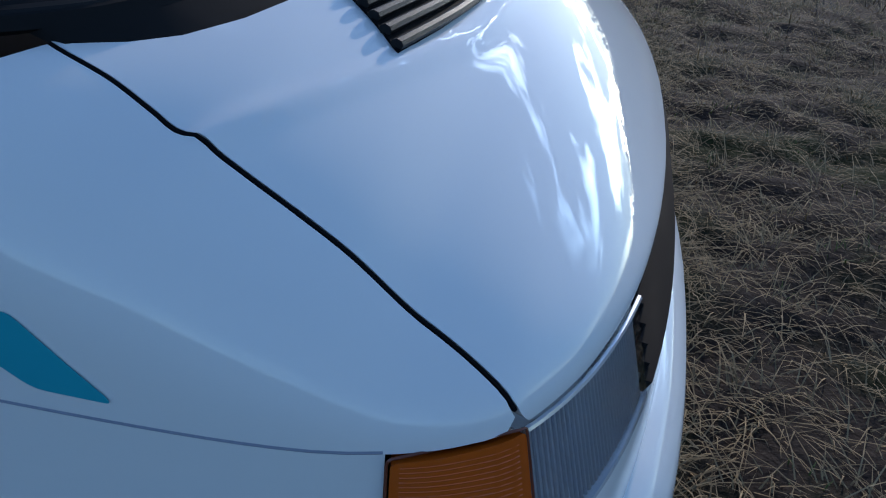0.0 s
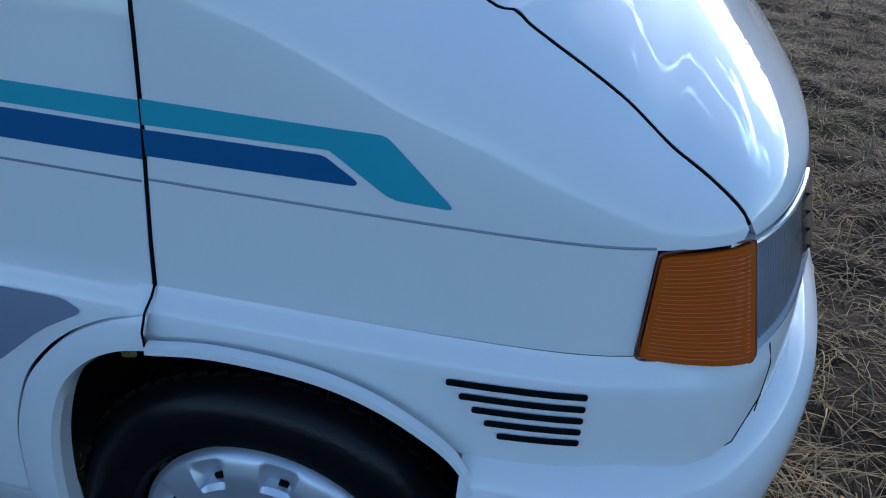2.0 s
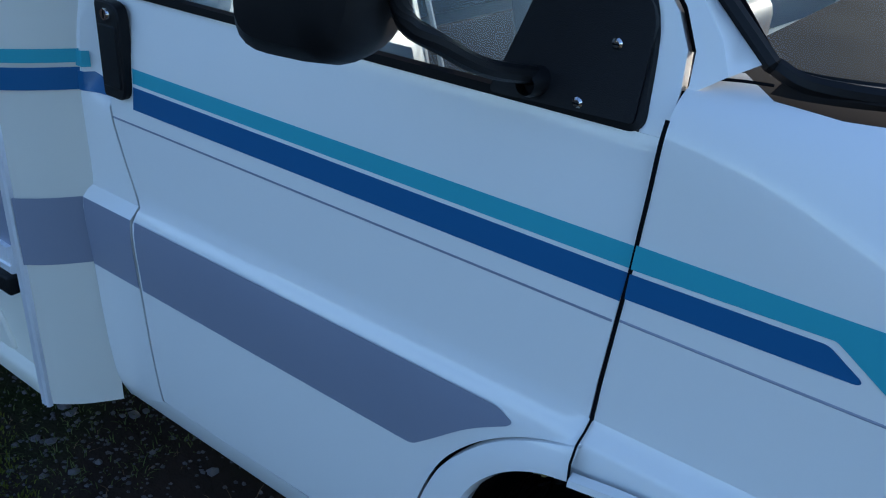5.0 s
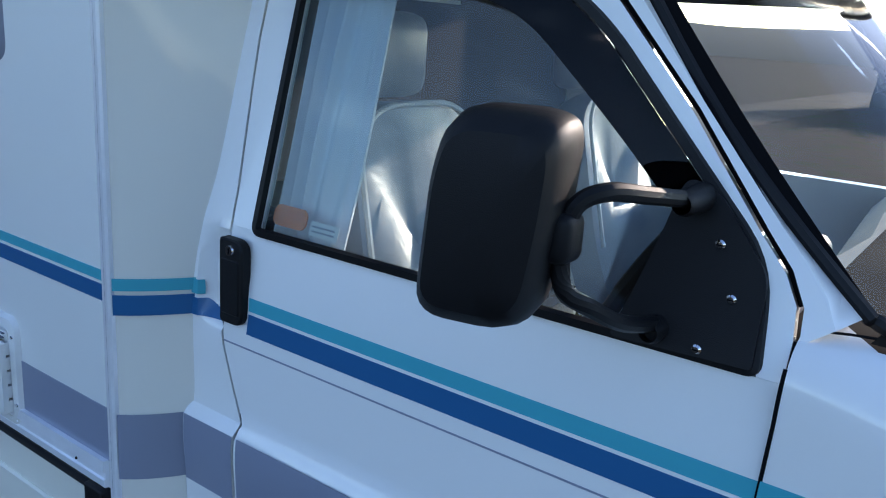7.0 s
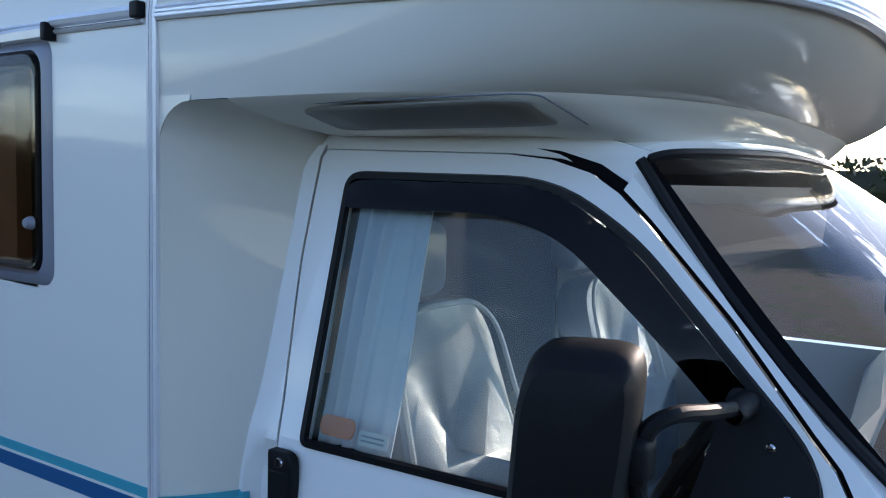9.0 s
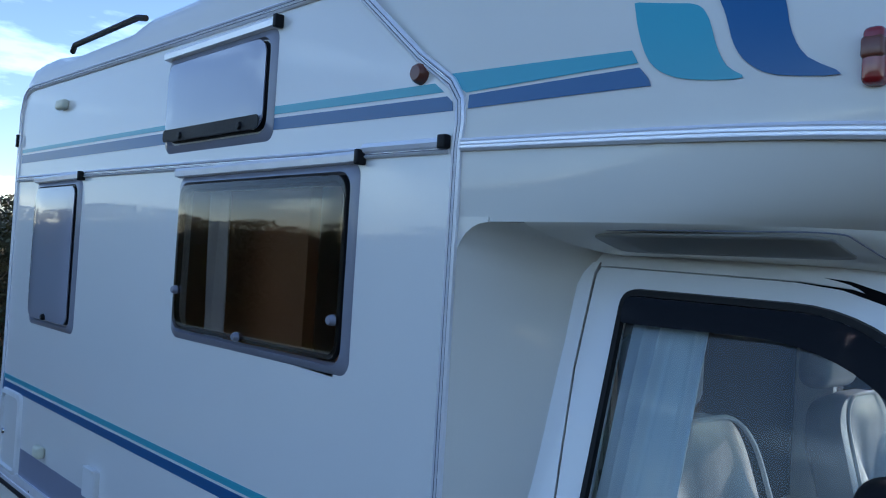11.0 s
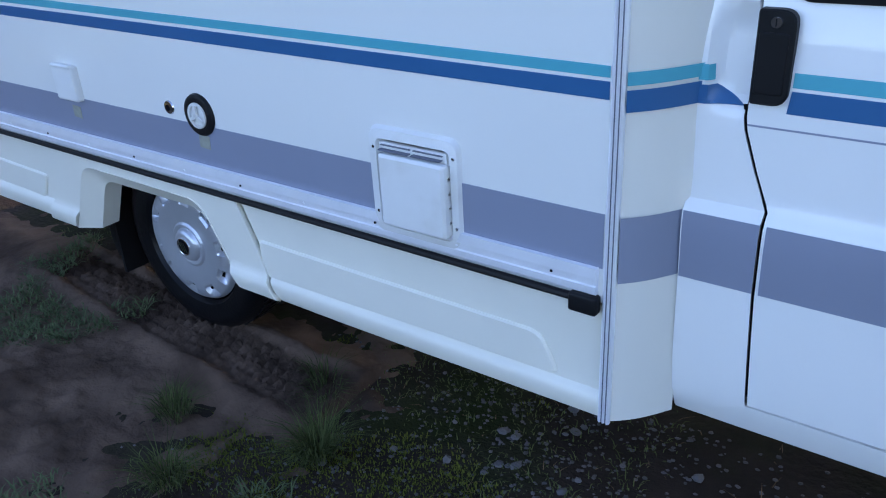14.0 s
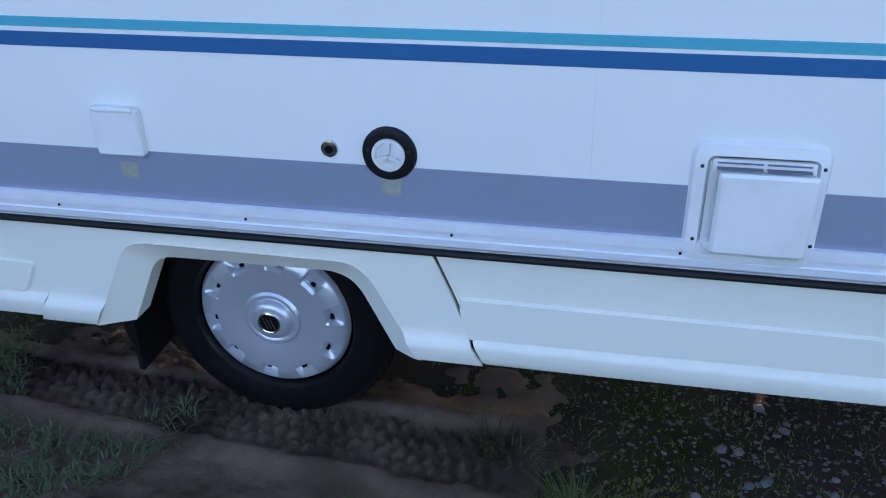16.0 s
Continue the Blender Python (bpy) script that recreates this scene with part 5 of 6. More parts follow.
# ---- wheels ----
def wheel(cx, cy, cz):
    tyre_prof = [(.215, .03), (.225, .012), (.255, .003), (.285, .004), (.305, .014), (.318, .030), (.325, .050), (.325, .16), (.31, .19), (.25, .20), (.20, .19)]
    t = part("wheel", lathe(tyre_prof, (cx, cy - .005, cz), 64), TYRE, van, "road wheel with muddy black tyre")
    blocks = []
    for i in range(60):
        a = 2 * math.pi * i / 60
        for y0, y1, sh in ((.045, .085, 0), (.092, .13, .05)):
            blocks.append(sweep([(cx + .324 * math.cos(a + sh), cy + y0, cz + .324 * math.sin(a + sh)), (cx + .324 * math.cos(a + sh + .03), cy + y1, cz + .324 * math.sin(a + sh + .03))], [(-.012, -.006), (-.011, .006), (.011, .006), (.012, -.006)], up=(math.cos(a), 0, math.sin(a))))
    part("tread", join(*blocks), TYRE, t)
    prof = curve([0, .030, .042, .052, .060, .066, .073, .080, .10, .14, .165, .185, .200, .209], [-.012, -.012, -.011, -.006, .006, .003, .003, .009, .006, .002, .002, .008, .016, .030])
    cb = bmesh.new()
    rr_ = [0, .02, .03, .036, .042, .047, .052, .056, .060, .063, .066, .070, .073, .0765, .080, .09, .10, .12, .14, .150, .158, .161, .164, .170, .176, .182, .188, .193, .196, .199, .203, .207, .209]
    kk = 240
    rings_ = []
    for r in rr_:
        row = []
        for i in range(kk if r else 1):
            a = 2 * math.pi * i / kk
            y = prof(r)
            ph = ((a / (2 * math.pi) * 10 + .25) % 1 - .5) * 2 * math.pi / 10
            if .157 < r < .1985 and abs(ph) < .145:
                t_ = (r - .157) / .0415
                y += .026 * (1 - t_) * min(1, (.145 - abs(ph)) / .02) * min(1, t_ * 12)
            row.append(cb.verts.new((cx + r * math.cos(a), cy - .004 + y, cz + r * math.sin(a))))
        rings_.append(row)
    for p, q in zip(rings_, rings_[1:]):
        for i in range(kk):
            f_ = list(dict.fromkeys([p[i % len(p)], p[(i + 1) % len(p)], q[(i + 1) % kk], q[i]]))
            cb.faces.new(f_)
    bmesh.ops.recalc_face_normals(cb, faces=cb.faces[:])
    c = part("wheel_trim", cb, CAPMAT, t, "silver ten-slot wheel trim")
    part("badge", lathe([(0, -.0145), (.026, -.0145), (.028, -.010)], (cx, cy - .004, cz), 28), GAP, c, "round dark centre badge")
    part("badge_ring", lathe([(.0265, -.0155), (.0285, -.0165), (.031, -.0155), (.031, -.009)], (cx, cy - .004, cz), 28), CHROME, c)
    for dx in (-.010, 0, .010):
        part("badge_bar", sweep([(cx + dx - .006, cy - .0188, cz + .016), (cx + dx + .006, cy - .0188, cz - .016)], [(-.002, 0), (-.002, .002), (.002, .002), (.002, 0)]), CHROME, c)
    for i in range(10):
        a = 2 * math.pi * (i + .25) / 10
        def at(r, b, y):
            return Vector((cx + r * math.cos(a + b), cy - .004 + y, cz + r * math.sin(a + b)))
        part("slot_opening", plate([(p.x, p.z) for p in (at(.1605, -.09, 0), at(.160, -.04, 0), at(.1605, .0, 0), at(.169, -.005, 0), at(.170, -.075, 0))], cy + .012, .012), GAP, c)
    return t


wheel(-1.576, .135, .315)
wheel(1.262, .125, .362)
wheel(-1.576, 1.75, .315)
wheel(1.262, 1.75, .362)

# ---- cab inside ----
def seat(cx, cy, name):
    s = tagged(new("cab_seat"), "grey patterned cab seat with headrest", "seat")
    bk = rounded([(-.20, 0), (.20, 0), (.235, .25), (.20, .60), (.12, .66), (-.12, .66), (-.20, .60), (-.235, .25)], .06, 4)
    n = len(bk)
    rows_ = []
    for d, k in ((-.07, .88), (-.085, .0), (-.075, .7), (-.05, .97), (.0, 1), (.05, .95), (.07, .7), (.07, .0)):
        rows_.append([Vector((cx - .15 - v * .30 - d * 1.0 + .02 * math.cos(u * 8), cy + u * k, .80 + .31 + (v - .33) * k - d * .2)) for u, v in bk])
    b = loft(rows_[1:], True)
    bmesh.ops.recalc_face_normals(b, faces=b.faces[:])
    part("backrest", b, SEAT, s)
    hr = box(-.05, -.13, -.09, .05, .13, .09, .04)
    for v in hr.verts:
        v.co += Vector((cx - .39, cy, 1.53))
    part("headrest", hr, SEAT, s)
    cu = box(cx - .22, cy - .24, .66, cx + .30, cy + .24, .82, .05)
    part("cushion", cu, SEAT, s)
    part("pedestal", box(cx - .15, cy - .2, .5, cx + .2, cy + .2, .67, .01), DASH, s)
    part("piping", sweep([Vector((cx - .15 - v * .30 + .075, cy + u, .80 + v - .02)) for u, v in bk[2:-2]], disc_profile(.006, 6), up=(1, 0, 0)), WHITE_PLASTIC, s)
    return s


seat(.58, .52, "a")
seat(.58, 1.48, "b")
dash = part("dashboard", loft([[Vector((x + f * (1 - abs(y - MID) / .8), y, z)) for y in (.24, .5, .8, MID, 1.26, 1.56, 1.82)] for x, z, f in ((1.02, .80, .05), (.98, 1.0, .05), (1.0, 1.18, .05), (1.05, 1.24, .06), (1.10, 1.255, .2), (1.15, 1.25, .34))]), DASH, van, "grey moulded dashboard")
part("instrument_hood", box(.93, .36, 1.20, 1.1, .70, 1.30, .03), DASH, dash)
stw = []
for i in range(28):
    a = 2 * math.pi * i / 28
    stw.append((.86 + .19 * math.sin(a) * .45, .53 + .19 * math.cos(a), 1.20 + .19 * math.sin(a) * .88))
steer = part("steering_wheel", sweep(stw, disc_profile(.015, 8), True, up=(-.8, 0, .5)), BLACK, van, "black steering wheel")
part("hub", box(.83, .46, 1.17, .90, .60, 1.24, .02), BLACK, steer)
part("floor_mat", box(.0, .15, .48, 1.2, 1.9, .50), DARK, van)
part("door_card", panel([(.25, .5), (.80, .5), (.80, .88), (1.12, .96), (1.12, 1.20), (.25, 1.20)], lambda u, v: side(u, v) + Vector((0, .06, 0)), .1, .01), LINING, door)
part("headlining", box(.0, .30, 1.755, .78, 1.76, 1.765), LINING, van)
part("cab_curtain_rail", box(-.08, .3, 1.74, -.05, 1.8, 1.78), LINING, van)
# far cab side with its window opening
for b_ in ((.15, .45, 1.17, 1.22), ):
    part("far_door", box(b_[0], 1.90, b_[1], b_[2], 1.955, b_[3]), CAB_WHITE, van)
part("far_pillar", box(.12, 1.80, 1.2, .26, 1.86, 1.78), LINING, van)
part("far_pillar", box(.24, 1.78, 1.72, .85, 1.82, 1.79), LINING, van)
part("far_pillar", sweep([(.84, 1.80, 1.73), (1.20, 1.88, 1.28)], [(-.03, -.02), (-.03, .02), (.03, .02), (.03, -.02)]), LINING, van)
part("far_mirror", box(1.02, 2.02, 1.30, 1.10, 2.18, 1.52, .03), BLACK, van)
# dark board added to stand for the unlit room behind the cab
part("dark_room_backing", box(-.16, .79, .95, -.13, 2.0, 1.8), LINING, van)
# white bar: the lit frame line of a rear window, put in as colour
part("lit_window_edge", box(-.128, .95, 1.66, -.12, 1.25, 1.672), WHITE_PLASTIC, van)
# reflector and paper label on the glass
part("orange_reflector", panel(rrect(.272, 1.236, .352, 1.272, .014), lambda u, v: side(u, v) + Vector((0, .020, 0)), .05, .004), ORANGE_CARD, door, "small orange reflector inside the glass")
part("paper_label", panel([(.366, 1.234), (.432, 1.234), (.432, 1.258), (.366, 1.258)], lambda u, v: side(u, v) + Vector((0, .018, 0)), .05, .001), PAPER, door)
for k_ in range(2):
    part("label_bar", panel([(.372, 1.241 + .008 * k_), (.424, 1.241 + .008 * k_), (.424, 1.244 + .008 * k_), (.372, 1.244 + .008 * k_)], lambda u, v: side(u, v) + Vector((0, .0165, 0)), .05, .0005), LILAC, door)

# ---- ground ----
def ground_z(x, y):
    rise = .045 * min(1, max(0, (x + .3) / 1.6))
    z = rise + .030 * noise.noise(Vector((x * .9, y * .9, 0))) + .012 * noise.noise(Vector((x * 4, y * 4, 3))) - .01
    if x > 1.9:
        z += min(1, (x - 1.9) / .5) * (.045 * noise.noise(Vector((x * 2.1, y * 2.6, 5))) + .03 * noise.noise(Vector((x * 6, y * 7, 8))))
    if x < -1.05 and y < 1.2:
        z -= .012
    if x < -3.3:
        z = z * max(0, 1 - (-3.3 - x) / .6) + .0
    return z


def axis(lo, hi, fine_lo, fine_hi, fine, grow=1.25):
    out, d, v = [], fine, fine_lo
    while v <= fine_hi:
        out.append(v)
        v += fine
    d = fine
    v = out[-1]
    while v < hi:
        d *= grow
        v += d
        out.append(min(v, hi))
    d, v = fine, fine_lo
    while v > lo:
        d *= grow
        v -= d
        out.insert(0, max(v, lo))
    return out


gx, gy = axis(-900, 900, -3.2, 6.0, .05), axis(-900, 900, -1.3, 6.0, .05)
bm = bmesh.new()
grid = [[bm.verts.new((x, y, ground_z(x, y) if abs(x) < 30 and abs(y) < 30 else 0)) for y in gy] for x in gx]
for i in range(len(gx) - 1):
    for j in range(len(gy) - 1):
        bm.faces.new((grid[i][j], grid[i + 1][j], grid[i + 1][j + 1], grid[i][j + 1]))
tagged(finish(bm, "ground", SOIL), "dark damp soil with moss and trodden grass", "ground", kind="structure")
bm = bmesh.new()
rx = [-5.7 + .1 * i for i in range(23)]
ry = [-40 + 1.0 * i for i in range(81)]
rg = [[bm.verts.new((x + .08 * noise.noise(Vector((y * .5, 0, 0))) * (i in (0, 22)), y, .006 + .03 * (1 - ((x + 4.6) / 1.1) ** 2) - .03 * (i in (0, 22)))) for y in ry] for i, x in enumerate(rx)]
for i in range(len(rx) - 1):
    for j in range(len(ry) - 1):
        bm.faces.new((rg[i][j], rg[i + 1][j], rg[i + 1][j + 1], rg[i][j + 1]))
tagged(finish(bm, "road", ROAD), "narrow lane covered with brown mud", "road", kind="structure")


def blades(spots, mat, name, label, cat, height=(.04, .10), width=.0022, bend=.6, per=10, spread=.04, dz=0.0):
    """Many thin bent blades in tufts, as one mesh."""
    rnd = random.Random(len(name) + len(spots))
    V, F = [], []
    for x, y, k in spots:
        z0 = ground_z(x, y) + dz
        for _ in range(int(per * k)):
            a, r = rnd.uniform(0, 6.283), spread * rnd.random() ** .5
            bx, by = x + r * math.cos(a), y + r * math.sin(a)
            h = rnd.uniform(*height) * (.6 + .4 * k)
            d = a + rnd.uniform(-.9, .9)
            le = h * bend * rnd.uniform(.3, 1.5)
            sx_, sy_ = -math.sin(d) * width, math.cos(d) * width
            i = len(V)
            V += [(bx - sx_, by - sy_, z0 - .004), (bx + sx_, by + sy_, z0 - .004), (bx + le * .35 * math.cos(d) + sx_ * .8, by + le * .35 * math.sin(d) + sy_ * .8, z0 + h * .6), (bx + le * .35 * math.cos(d) - sx_ * .8, by + le * .35 * math.sin(d) - sy_ * .8, z0 + h * .6), (bx + le * math.cos(d), by + le * math.sin(d), z0 + h * (1 - .25 * min(1, bend)))]
            F += [(i, i + 1, i + 2, i + 3), (i + 3, i + 2, i + 4)]
    me = bpy.data.meshes.new(name)
    me.from_pydata(V, [], F)
    me.materials.append(mat)
    return tagged(new(name, me), label, cat, kind="stuff")


rnd = random.Random(4)
spots = []
for _ in range(5200):
    x, y = rnd.uniform(-3.2, .9), rnd.uniform(-1.4, .9)
    if noise.noise(Vector((x * 1.7, y * 1.7, 7))) > .05 and not (-2.1 < x < -1.0 and -.05 < y):
        spots.append((x, y, rnd.uniform(.3, .9)))
blades(spots, GRASS, "short_grass", "patchy short green grass and weeds on soil", "grass", (.006, .026), .0014, 1.3, 9, .05)
tufts = [(-.767, -.13, 2.2), (-.76, -.15, 1.6), (-1.254, -.25, 1.1), (-1.27, -.23, .8), (-1.03, -.44, 1.3), (-1.05, -.42, .9), (-.99, .12, .7), (-.93, .06, .7)]
blades(tufts, GRASS, "grass_tuft", "spiky green grass tufts", "grass", (.05, .095), .0014, 1.1, 90, .045, .018)
weeds, mosses = [], []
for _ in range(4200):
    x, y = rnd.uniform(-2.6, .2), rnd.uniform(-1.2, .35)
    n_ = noise.noise(Vector((x * 2.3 + 4, y * 2.3, 1)))
    if n_ > .18 and x < -.7:
        weeds.append((x, y, rnd.uniform(.4, 1.0)))
    if noise.noise(Vector((x * 1.5, y * 2.0 + 3, 6))) > -.05 and -1.15 < x:
        mosses.append((x, y, rnd.uniform(.5, 1.0)))
blades(weeds, WEED, "weed", "low grey green weed rosettes in the mud", "weeds", (.010, .030), .0024, 2.0, 12, .03, .034)
blades(mosses, MOSS, "moss", "low yellow green moss cushions on the soil", "moss", (.004, .013), .0018, 1.0, 26, .05, .002)
blades([(rnd.uniform(-1.1, .7), rnd.uniform(-.6, .5), 1) for _ in range(150)], DEAD, "straw_litter", "scattered dry stalks and leaf litter", "litter", (.004, .012), .0012, 4.0, 2, .05)
# dry field in front of the vehicle
field = []
for _ in range(7500):
    x, y = 2.1 + 9 * rnd.random() ** 1.6, -1.2 + 13 * rnd.random() ** 1.3
    field.append((x, y, rnd.uniform(.4, 1.1)))
blades(field, STRAW, "dry_grass", "flattened dry brown grass and stalks", "grass", (.012, .055), .0022, 4.2, 15, .10)
blades([(x, y, k) for x, y, k in field[:900] if noise.noise(Vector((x, y, 2))) > .1], GRASS, "field_grass", "short green grass between dry stalks", "grass", (.02, .05), .0024, 1.2, 8, .08)
blades([(2.2 + 12 * rnd.random(), -1 + 16 * rnd.random(), 1) for _ in range(700)], STRAW, "dry_stalk", "single upright pale dry stalks", "stalk", (.05, .15), .0028, 1.2, 2, .03)
far = [(3 + 22 * rnd.random(), 7 + 16 * rnd.random(), rnd.uniform(.6, 1.3)) for _ in range(2600)]
blades(far, DEAD, "tall_dry_grass", "taller dry grass and dead weeds further off", "grass", (.10, .38), .006, .6, 7, .2)


# stones beside the sill
def stone(x, y, r, name="stone"):
    bm_ = bmesh.new()
    bmesh.ops.create_icosphere(bm_, subdivisions=1, radius=r)
    o = Vector((x * 9, y * 9, r * 50))
    for v in bm_.verts:
        v.co *= 1 + .6 * noise.noise(v.co * (.9 / r) + o)
        v.co.z *= .6
        v.co += Vector((x, y, ground_z(x, y) + r * .15))
    return tagged(finish(bm_, name, STONE), "small grey stone lying on the soil", "stone", "stones beside the vehicle")


stone(-.91, .12, .026)
for _ in range(60):
    stone(rnd.gauss(-.15, .38), rnd.uniform(-.35, .42), rnd.uniform(.006, .019))
gb = []
for _ in range(1500):
    x, y, r = rnd.gauss(-.25, .45), rnd.uniform(-.5, .5), rnd.uniform(.003, .007)
    b = bmesh.new()
    bmesh.ops.create_icosphere(b, subdivisions=1, radius=r)
    for v in b.verts:
        v.co *= 1 + .7 * noise.noise(v.co * (1.1 / r) + Vector((x, y, 0)) * 40)
        v.co = Vector((v.co.x * 1.2 + x, v.co.y + y, v.co.z * .6 + ground_z(x, y)))
    gb.append(b)
V_, F_ = [], []
for b in gb:
    b.verts.index_update()
    o = len(V_)
    V_ += [tuple(v.co) for v in b.verts]
    F_ += [tuple(o + v.index for v in f.verts) for f in b.faces]
    b.free()
me = bpy.data.meshes.new("gravel")
me.from_pydata(V_, [], F_)
me.materials.append(STONE)
tagged(new("gravel", me), "fine grey gravel scattered in soil", "gravel", kind="stuff")
# churned mud round the rear wheel, with the tyre's tread pressed into it
def tread(x, y):
    """Depth of the wheel track that runs past the rear wheel."""
    c = .055 + .12 * max(0, (-1.1 - x) / 1.37) ** 1.3 + .015 * noise.noise(Vector((x * 2, 0, 4)))
    v = (y - c) / .105
    fade = min(1, max(0, (x + 2.75) / .25)) * min(1, max(0, (-.86 - x) / .15))
    if abs(v) > 1.6:
        return 0.0
    if abs(v) > 1:
        return fade * .022 * math.sin(math.pi * (abs(v) - 1) / .6) * (.6 + .8 * noise.noise(Vector((x * 9, y * 9, 2))))
    lane_ = int((v + 1) * 1.999)
    ph = x / .043 + (.5 if lane_ % 2 else 0) + .55 * abs(v) + .25 * noise.noise(Vector((x * 3, y * 3, 8)))
    bar = max(0, math.sin(2 * math.pi * ph)) ** .6 * (1 - .5 * (abs((v * 2) % 1 - .5) > .43))
    return fade * (-.026 + .024 * bar)


nx, ny = 190, 150
mv, mf = [], []
for i in range(nx + 1):
    for j in range(ny + 1):
        x, y = -3.35 + 2.65 * i / nx, -1.65 + 2.1 * j / ny
        e = 1 - max(abs(x + 2.15) / 1.30, abs(y + .6) / 1.08) + .40 * noise.noise(Vector((x * 1.3, y * 1.3, 11))) + .25 * noise.noise(Vector((x * 5, y * 5, 2)))
        near = max(0, 1 - abs(y - .08) / .28) * (x < -.86)
        lift = min(.034, max(-.03, .05 * (max(e, .95 * min(1, 1.6 * near)) - .28)))
        furrow = .006 * math.sin(x * 60 + y * 95 + 3 * noise.noise(Vector((x, y, 0)))) * max(0, noise.noise(Vector((x * 1.1, y * 1.1, 6))) + .15)
        clods = .015 * noise.noise(Vector((x * 11, y * 11, 1))) + .010 * noise.noise(Vector((x * 27, y * 27, 5)))
        clods *= 1 - .7 * min(1, 1.8 * near)
        mv.append((x, y, ground_z(x, y) + .006 + lift + clods + furrow + tread(x, y)))
for i in range(nx):
    for j in range(ny):
        a = i * (ny + 1) + j
        mf.append((a, a + ny + 1, a + ny + 2, a + 1))
me = bpy.data.meshes.new("mud")
me.from_pydata(mv, [], mf)
me.materials.append(MUD)
for p in me.polygons:
    p.use_smooth = True
tagged(new("mud", me), "churned brown mud with a tyre tread print", "mud", kind="structure")


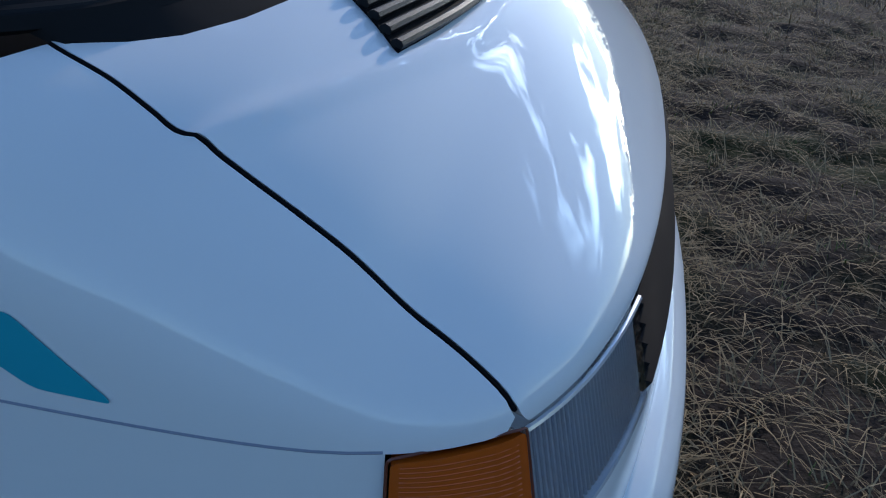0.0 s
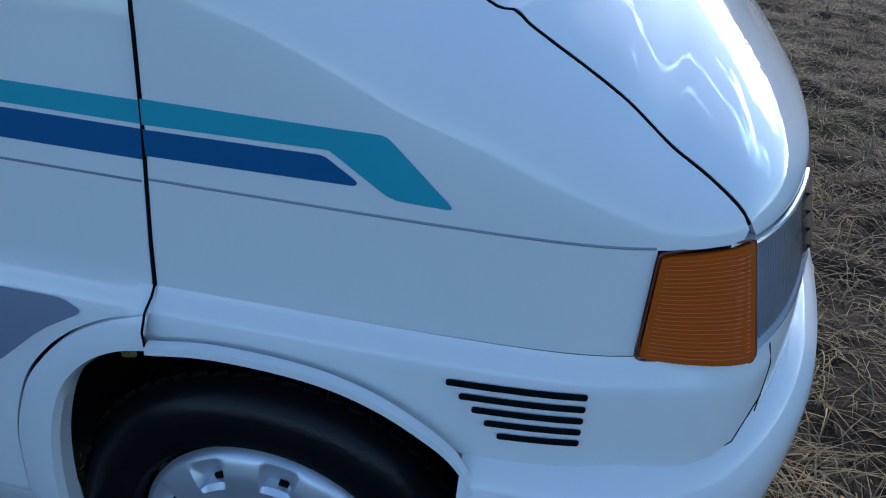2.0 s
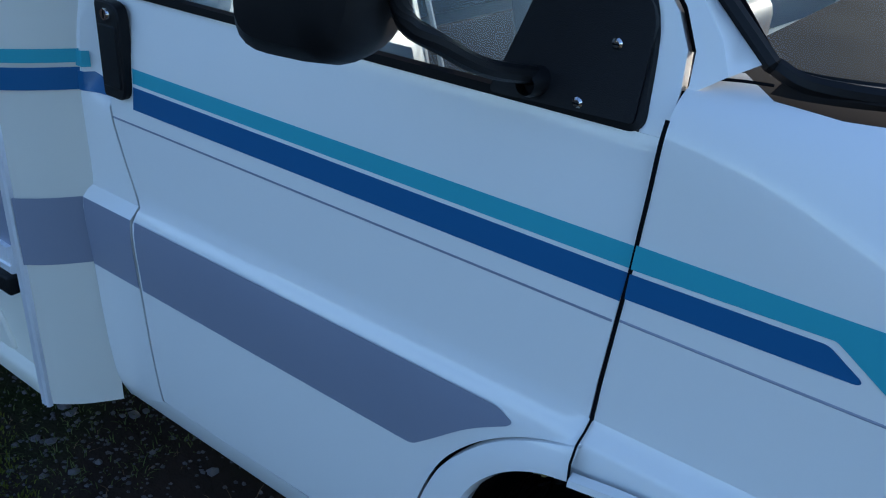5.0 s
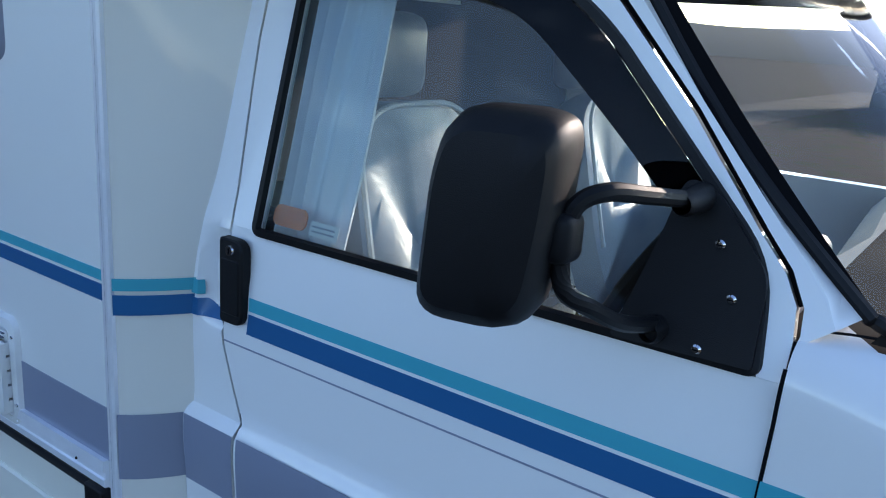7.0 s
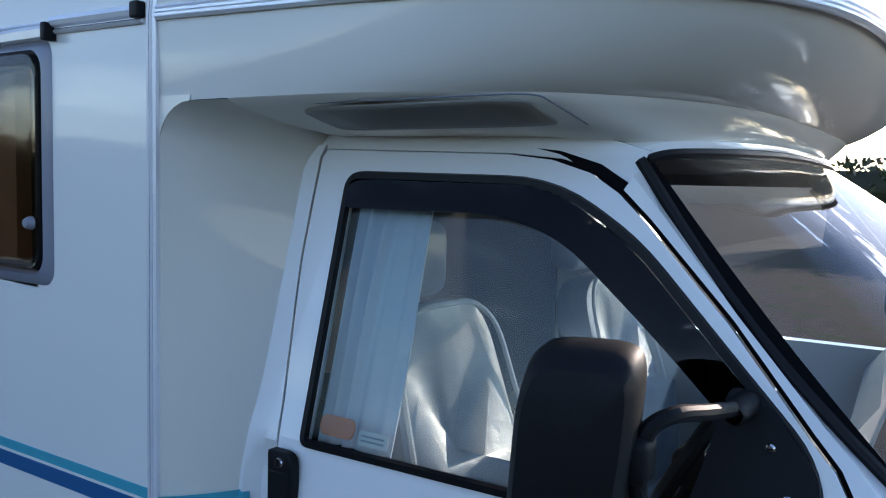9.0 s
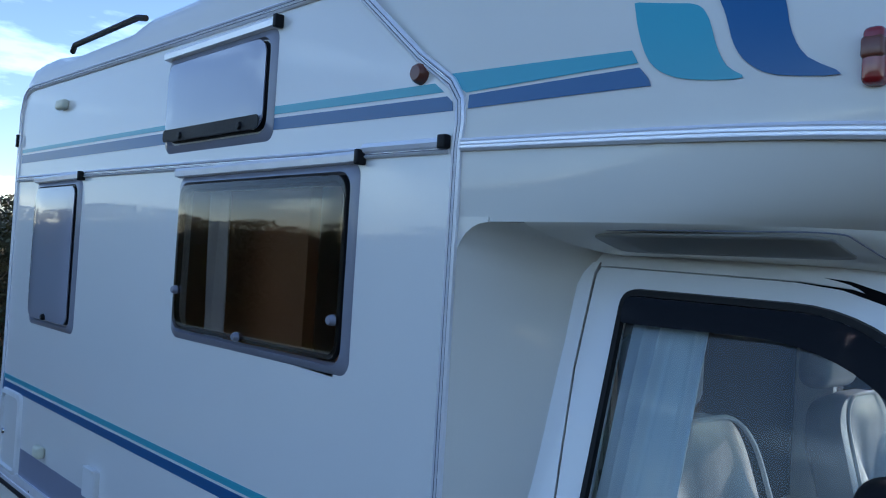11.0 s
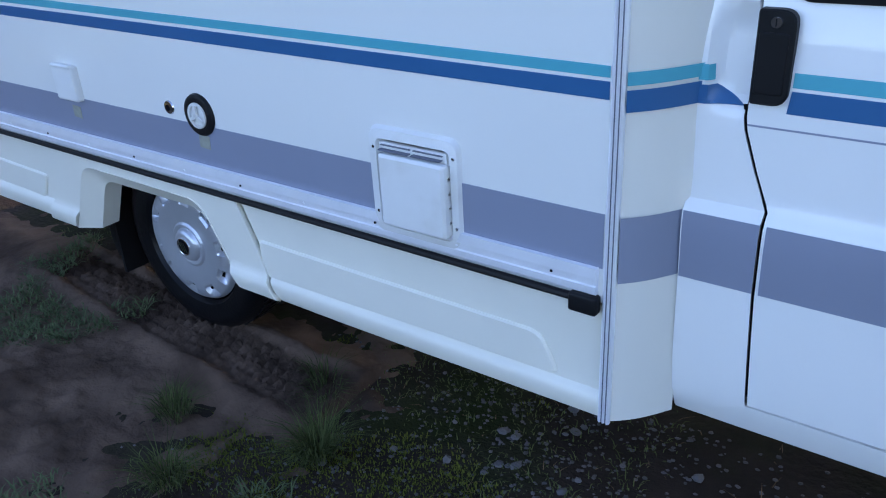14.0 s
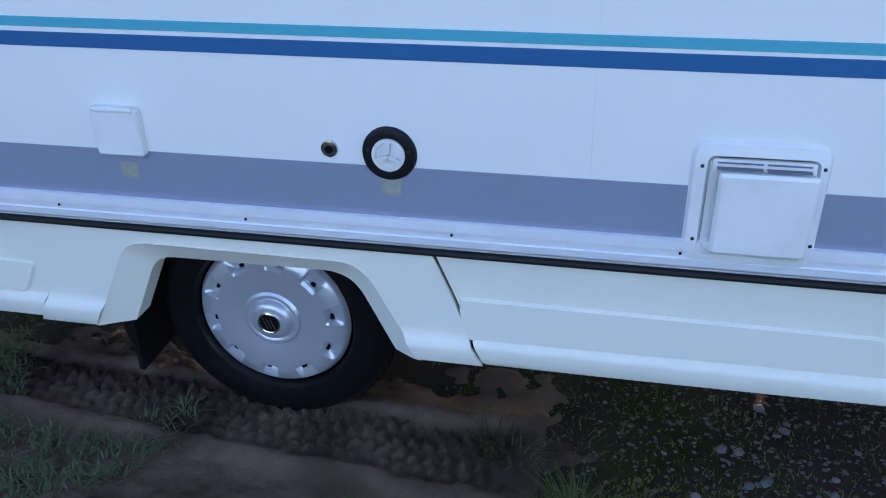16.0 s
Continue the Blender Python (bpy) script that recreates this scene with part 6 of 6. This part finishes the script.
# ---- hedges ----
def hedge(name, x0, y0, x1, y1, h, w, n, label, leaf=.035, seed=1, twigs=900):
    rnd_ = random.Random(seed)
    d = Vector((x1 - x0, y1 - y0, 0))
    L, d = d.length, d.normalized()
    s = Vector((-d.y, d.x, 0))
    V, F = [], []
    for _ in range(n):
        t, z = rnd_.uniform(0, L), h * rnd_.random() ** .8
        top = h * (1 + .06 * noise.noise(Vector((t * .7, seed, 0))) + .05 * noise.noise(Vector((t * 3.1, seed, 4))))
        z = z * top / h
        ww = w * (.75 + .25 * math.sin(min(1, z / h) * math.pi)) * (1 + .3 * noise.noise(Vector((t * 1.3, z * 1.6, seed))))
        side_ = rnd_.choice((-1, 1)) if z < top * .93 else rnd_.uniform(-1, 1)
        dep = 1 - .35 * rnd_.random() ** 2
        if noise.noise(Vector((t * 2.2, z * 2.4, seed + 9))) < -.32:
            continue
        p = Vector((x0, y0, z)) + d * t + s * (ww * .5 * side_ * dep)
        r = leaf * rnd_.uniform(.6, 1.3)
        a = Vector((rnd_.uniform(-1, 1), rnd_.uniform(-1, 1), rnd_.uniform(-1, 1))).normalized()
        b = a.cross(Vector((rnd_.uniform(-1, 1), rnd_.uniform(-1, 1), rnd_.uniform(-1, 1)))).normalized()
        i = len(V)
        V += [tuple(p - a * r), tuple(p + b * r * .5), tuple(p + a * r), tuple(p - b * r * .5)]
        F.append((i, i + 1, i + 2, i + 3))
    me_ = bpy.data.meshes.new(name)
    me_.from_pydata(V, [], F)
    me_.materials.append(LEAF)
    ob = tagged(new(name, me_), label, "hedge")
    V, F = [], []
    for _ in range(twigs):
        t = rnd_.uniform(0, L)
        p = Vector((x0, y0, rnd_.uniform(0, h * .5))) + d * t + s * (w * .5 * rnd_.uniform(-1, 1))
        q = p + Vector((rnd_.uniform(-.3, .3), rnd_.uniform(-.3, .3), rnd_.uniform(.25, .7)))
        r = rnd_.uniform(.003, .008)
        i = len(V)
        for c, rr in ((p, r), (q, r * .5)):
            V += [tuple(c + Vector((rr, 0, 0))), tuple(c + Vector((-rr * .5, rr * .8, 0))), tuple(c + Vector((-rr * .5, -rr * .8, 0)))]
        F += [(i, i + 1, i + 4, i + 3), (i + 1, i + 2, i + 5, i + 4), (i + 2, i, i + 3, i + 5)]
    me_ = bpy.data.meshes.new("twig_mass")
    me_.from_pydata(V, [], F)
    me_.materials.append(TWIG)
    tw = tagged(new("twig_mass", me_), kind="stuff")
    tw.parent = ob
    core = box(-L / 2, -w * .32, 0, L / 2, w * .32, h * .86)
    bmesh.ops.subdivide_edges(core, edges=core.edges[:], cuts=12, use_grid_fill=True)
    ang = math.atan2(d.y, d.x)
    for v in core.verts:
        v.co += Vector((0, 0, 0)) + Vector((0, 1, 0)) * .25 * w * noise.noise(v.co * 1.7) + Vector((0, 0, .1 * noise.noise(v.co * 1.1)))
        v.co = Matrix.Rotation(ang, 4, "Z") @ v.co + Vector(((x0 + x1) / 2, (y0 + y1) / 2, 0))
    part("shaded_core", core, BANK, ob)
    return ob


hedge("hedge", -7.6, -9, -7.6, 9, 2.15, 1.5, 150000, "dense dark green roadside hedge with bare brown stems", .030, 3, 12000)
verge = [(-5.75 - 1.2 * rnd.random(), rnd.uniform(-5, 7), rnd.uniform(.6, 1.3)) for _ in range(1500)]
blades([(x, y, k) for x, y, k in verge if rnd.random() < .35], STRAW, "verge_straw", "dry straw in the verge", "grass", (.05, .16), .004, 1.3, 8, .16)
blades(verge, VERGE, "verge_grass", "green grass verge below the hedge", "grass", (.08, .22), .005, .8, 14, .14)
blades([(-6.3 - .8 * rnd.random(), rnd.uniform(-5, 7), 1) for _ in range(150)], TWIG, "dead_stems", "dead brown stems at the hedge foot", "stems", (.3, .9), .006, .3, 5, .15)
hedge("hedge", -30, -26, 40, -22, 3.6, 3.0, 16000, "distant hedge across the field", .16, 5, 600)
hedge("hedge", -3, 30, 45, 24, 3.0, 3.0, 12000, "distant hedge on the sunny side", .16, 6, 600)
bk = []
for k in range(3):
    row = []
    for i in range(97):
        a = 2 * math.pi * i / 96
        r = (140, 175, 260)[k]
        row.append(Vector((r * math.cos(a), r * math.sin(a), (0, 5.5, 8.0)[k] * (1 + .5 * noise.noise(Vector((3 * math.cos(a), 3 * math.sin(a), k)))))))
    bk.append(row)
bm = bmesh.new()
VV = [[bm.verts.new(p) for p in row] for row in bk]
for a, b in zip(VV, VV[1:]):
    for i in range(96):
        bm.faces.new((a[i], a[i + 1], b[i + 1], b[i]))
tagged(finish(bm, "backdrop", BANK), "far dark wooded hills", "hills", kind="structure")
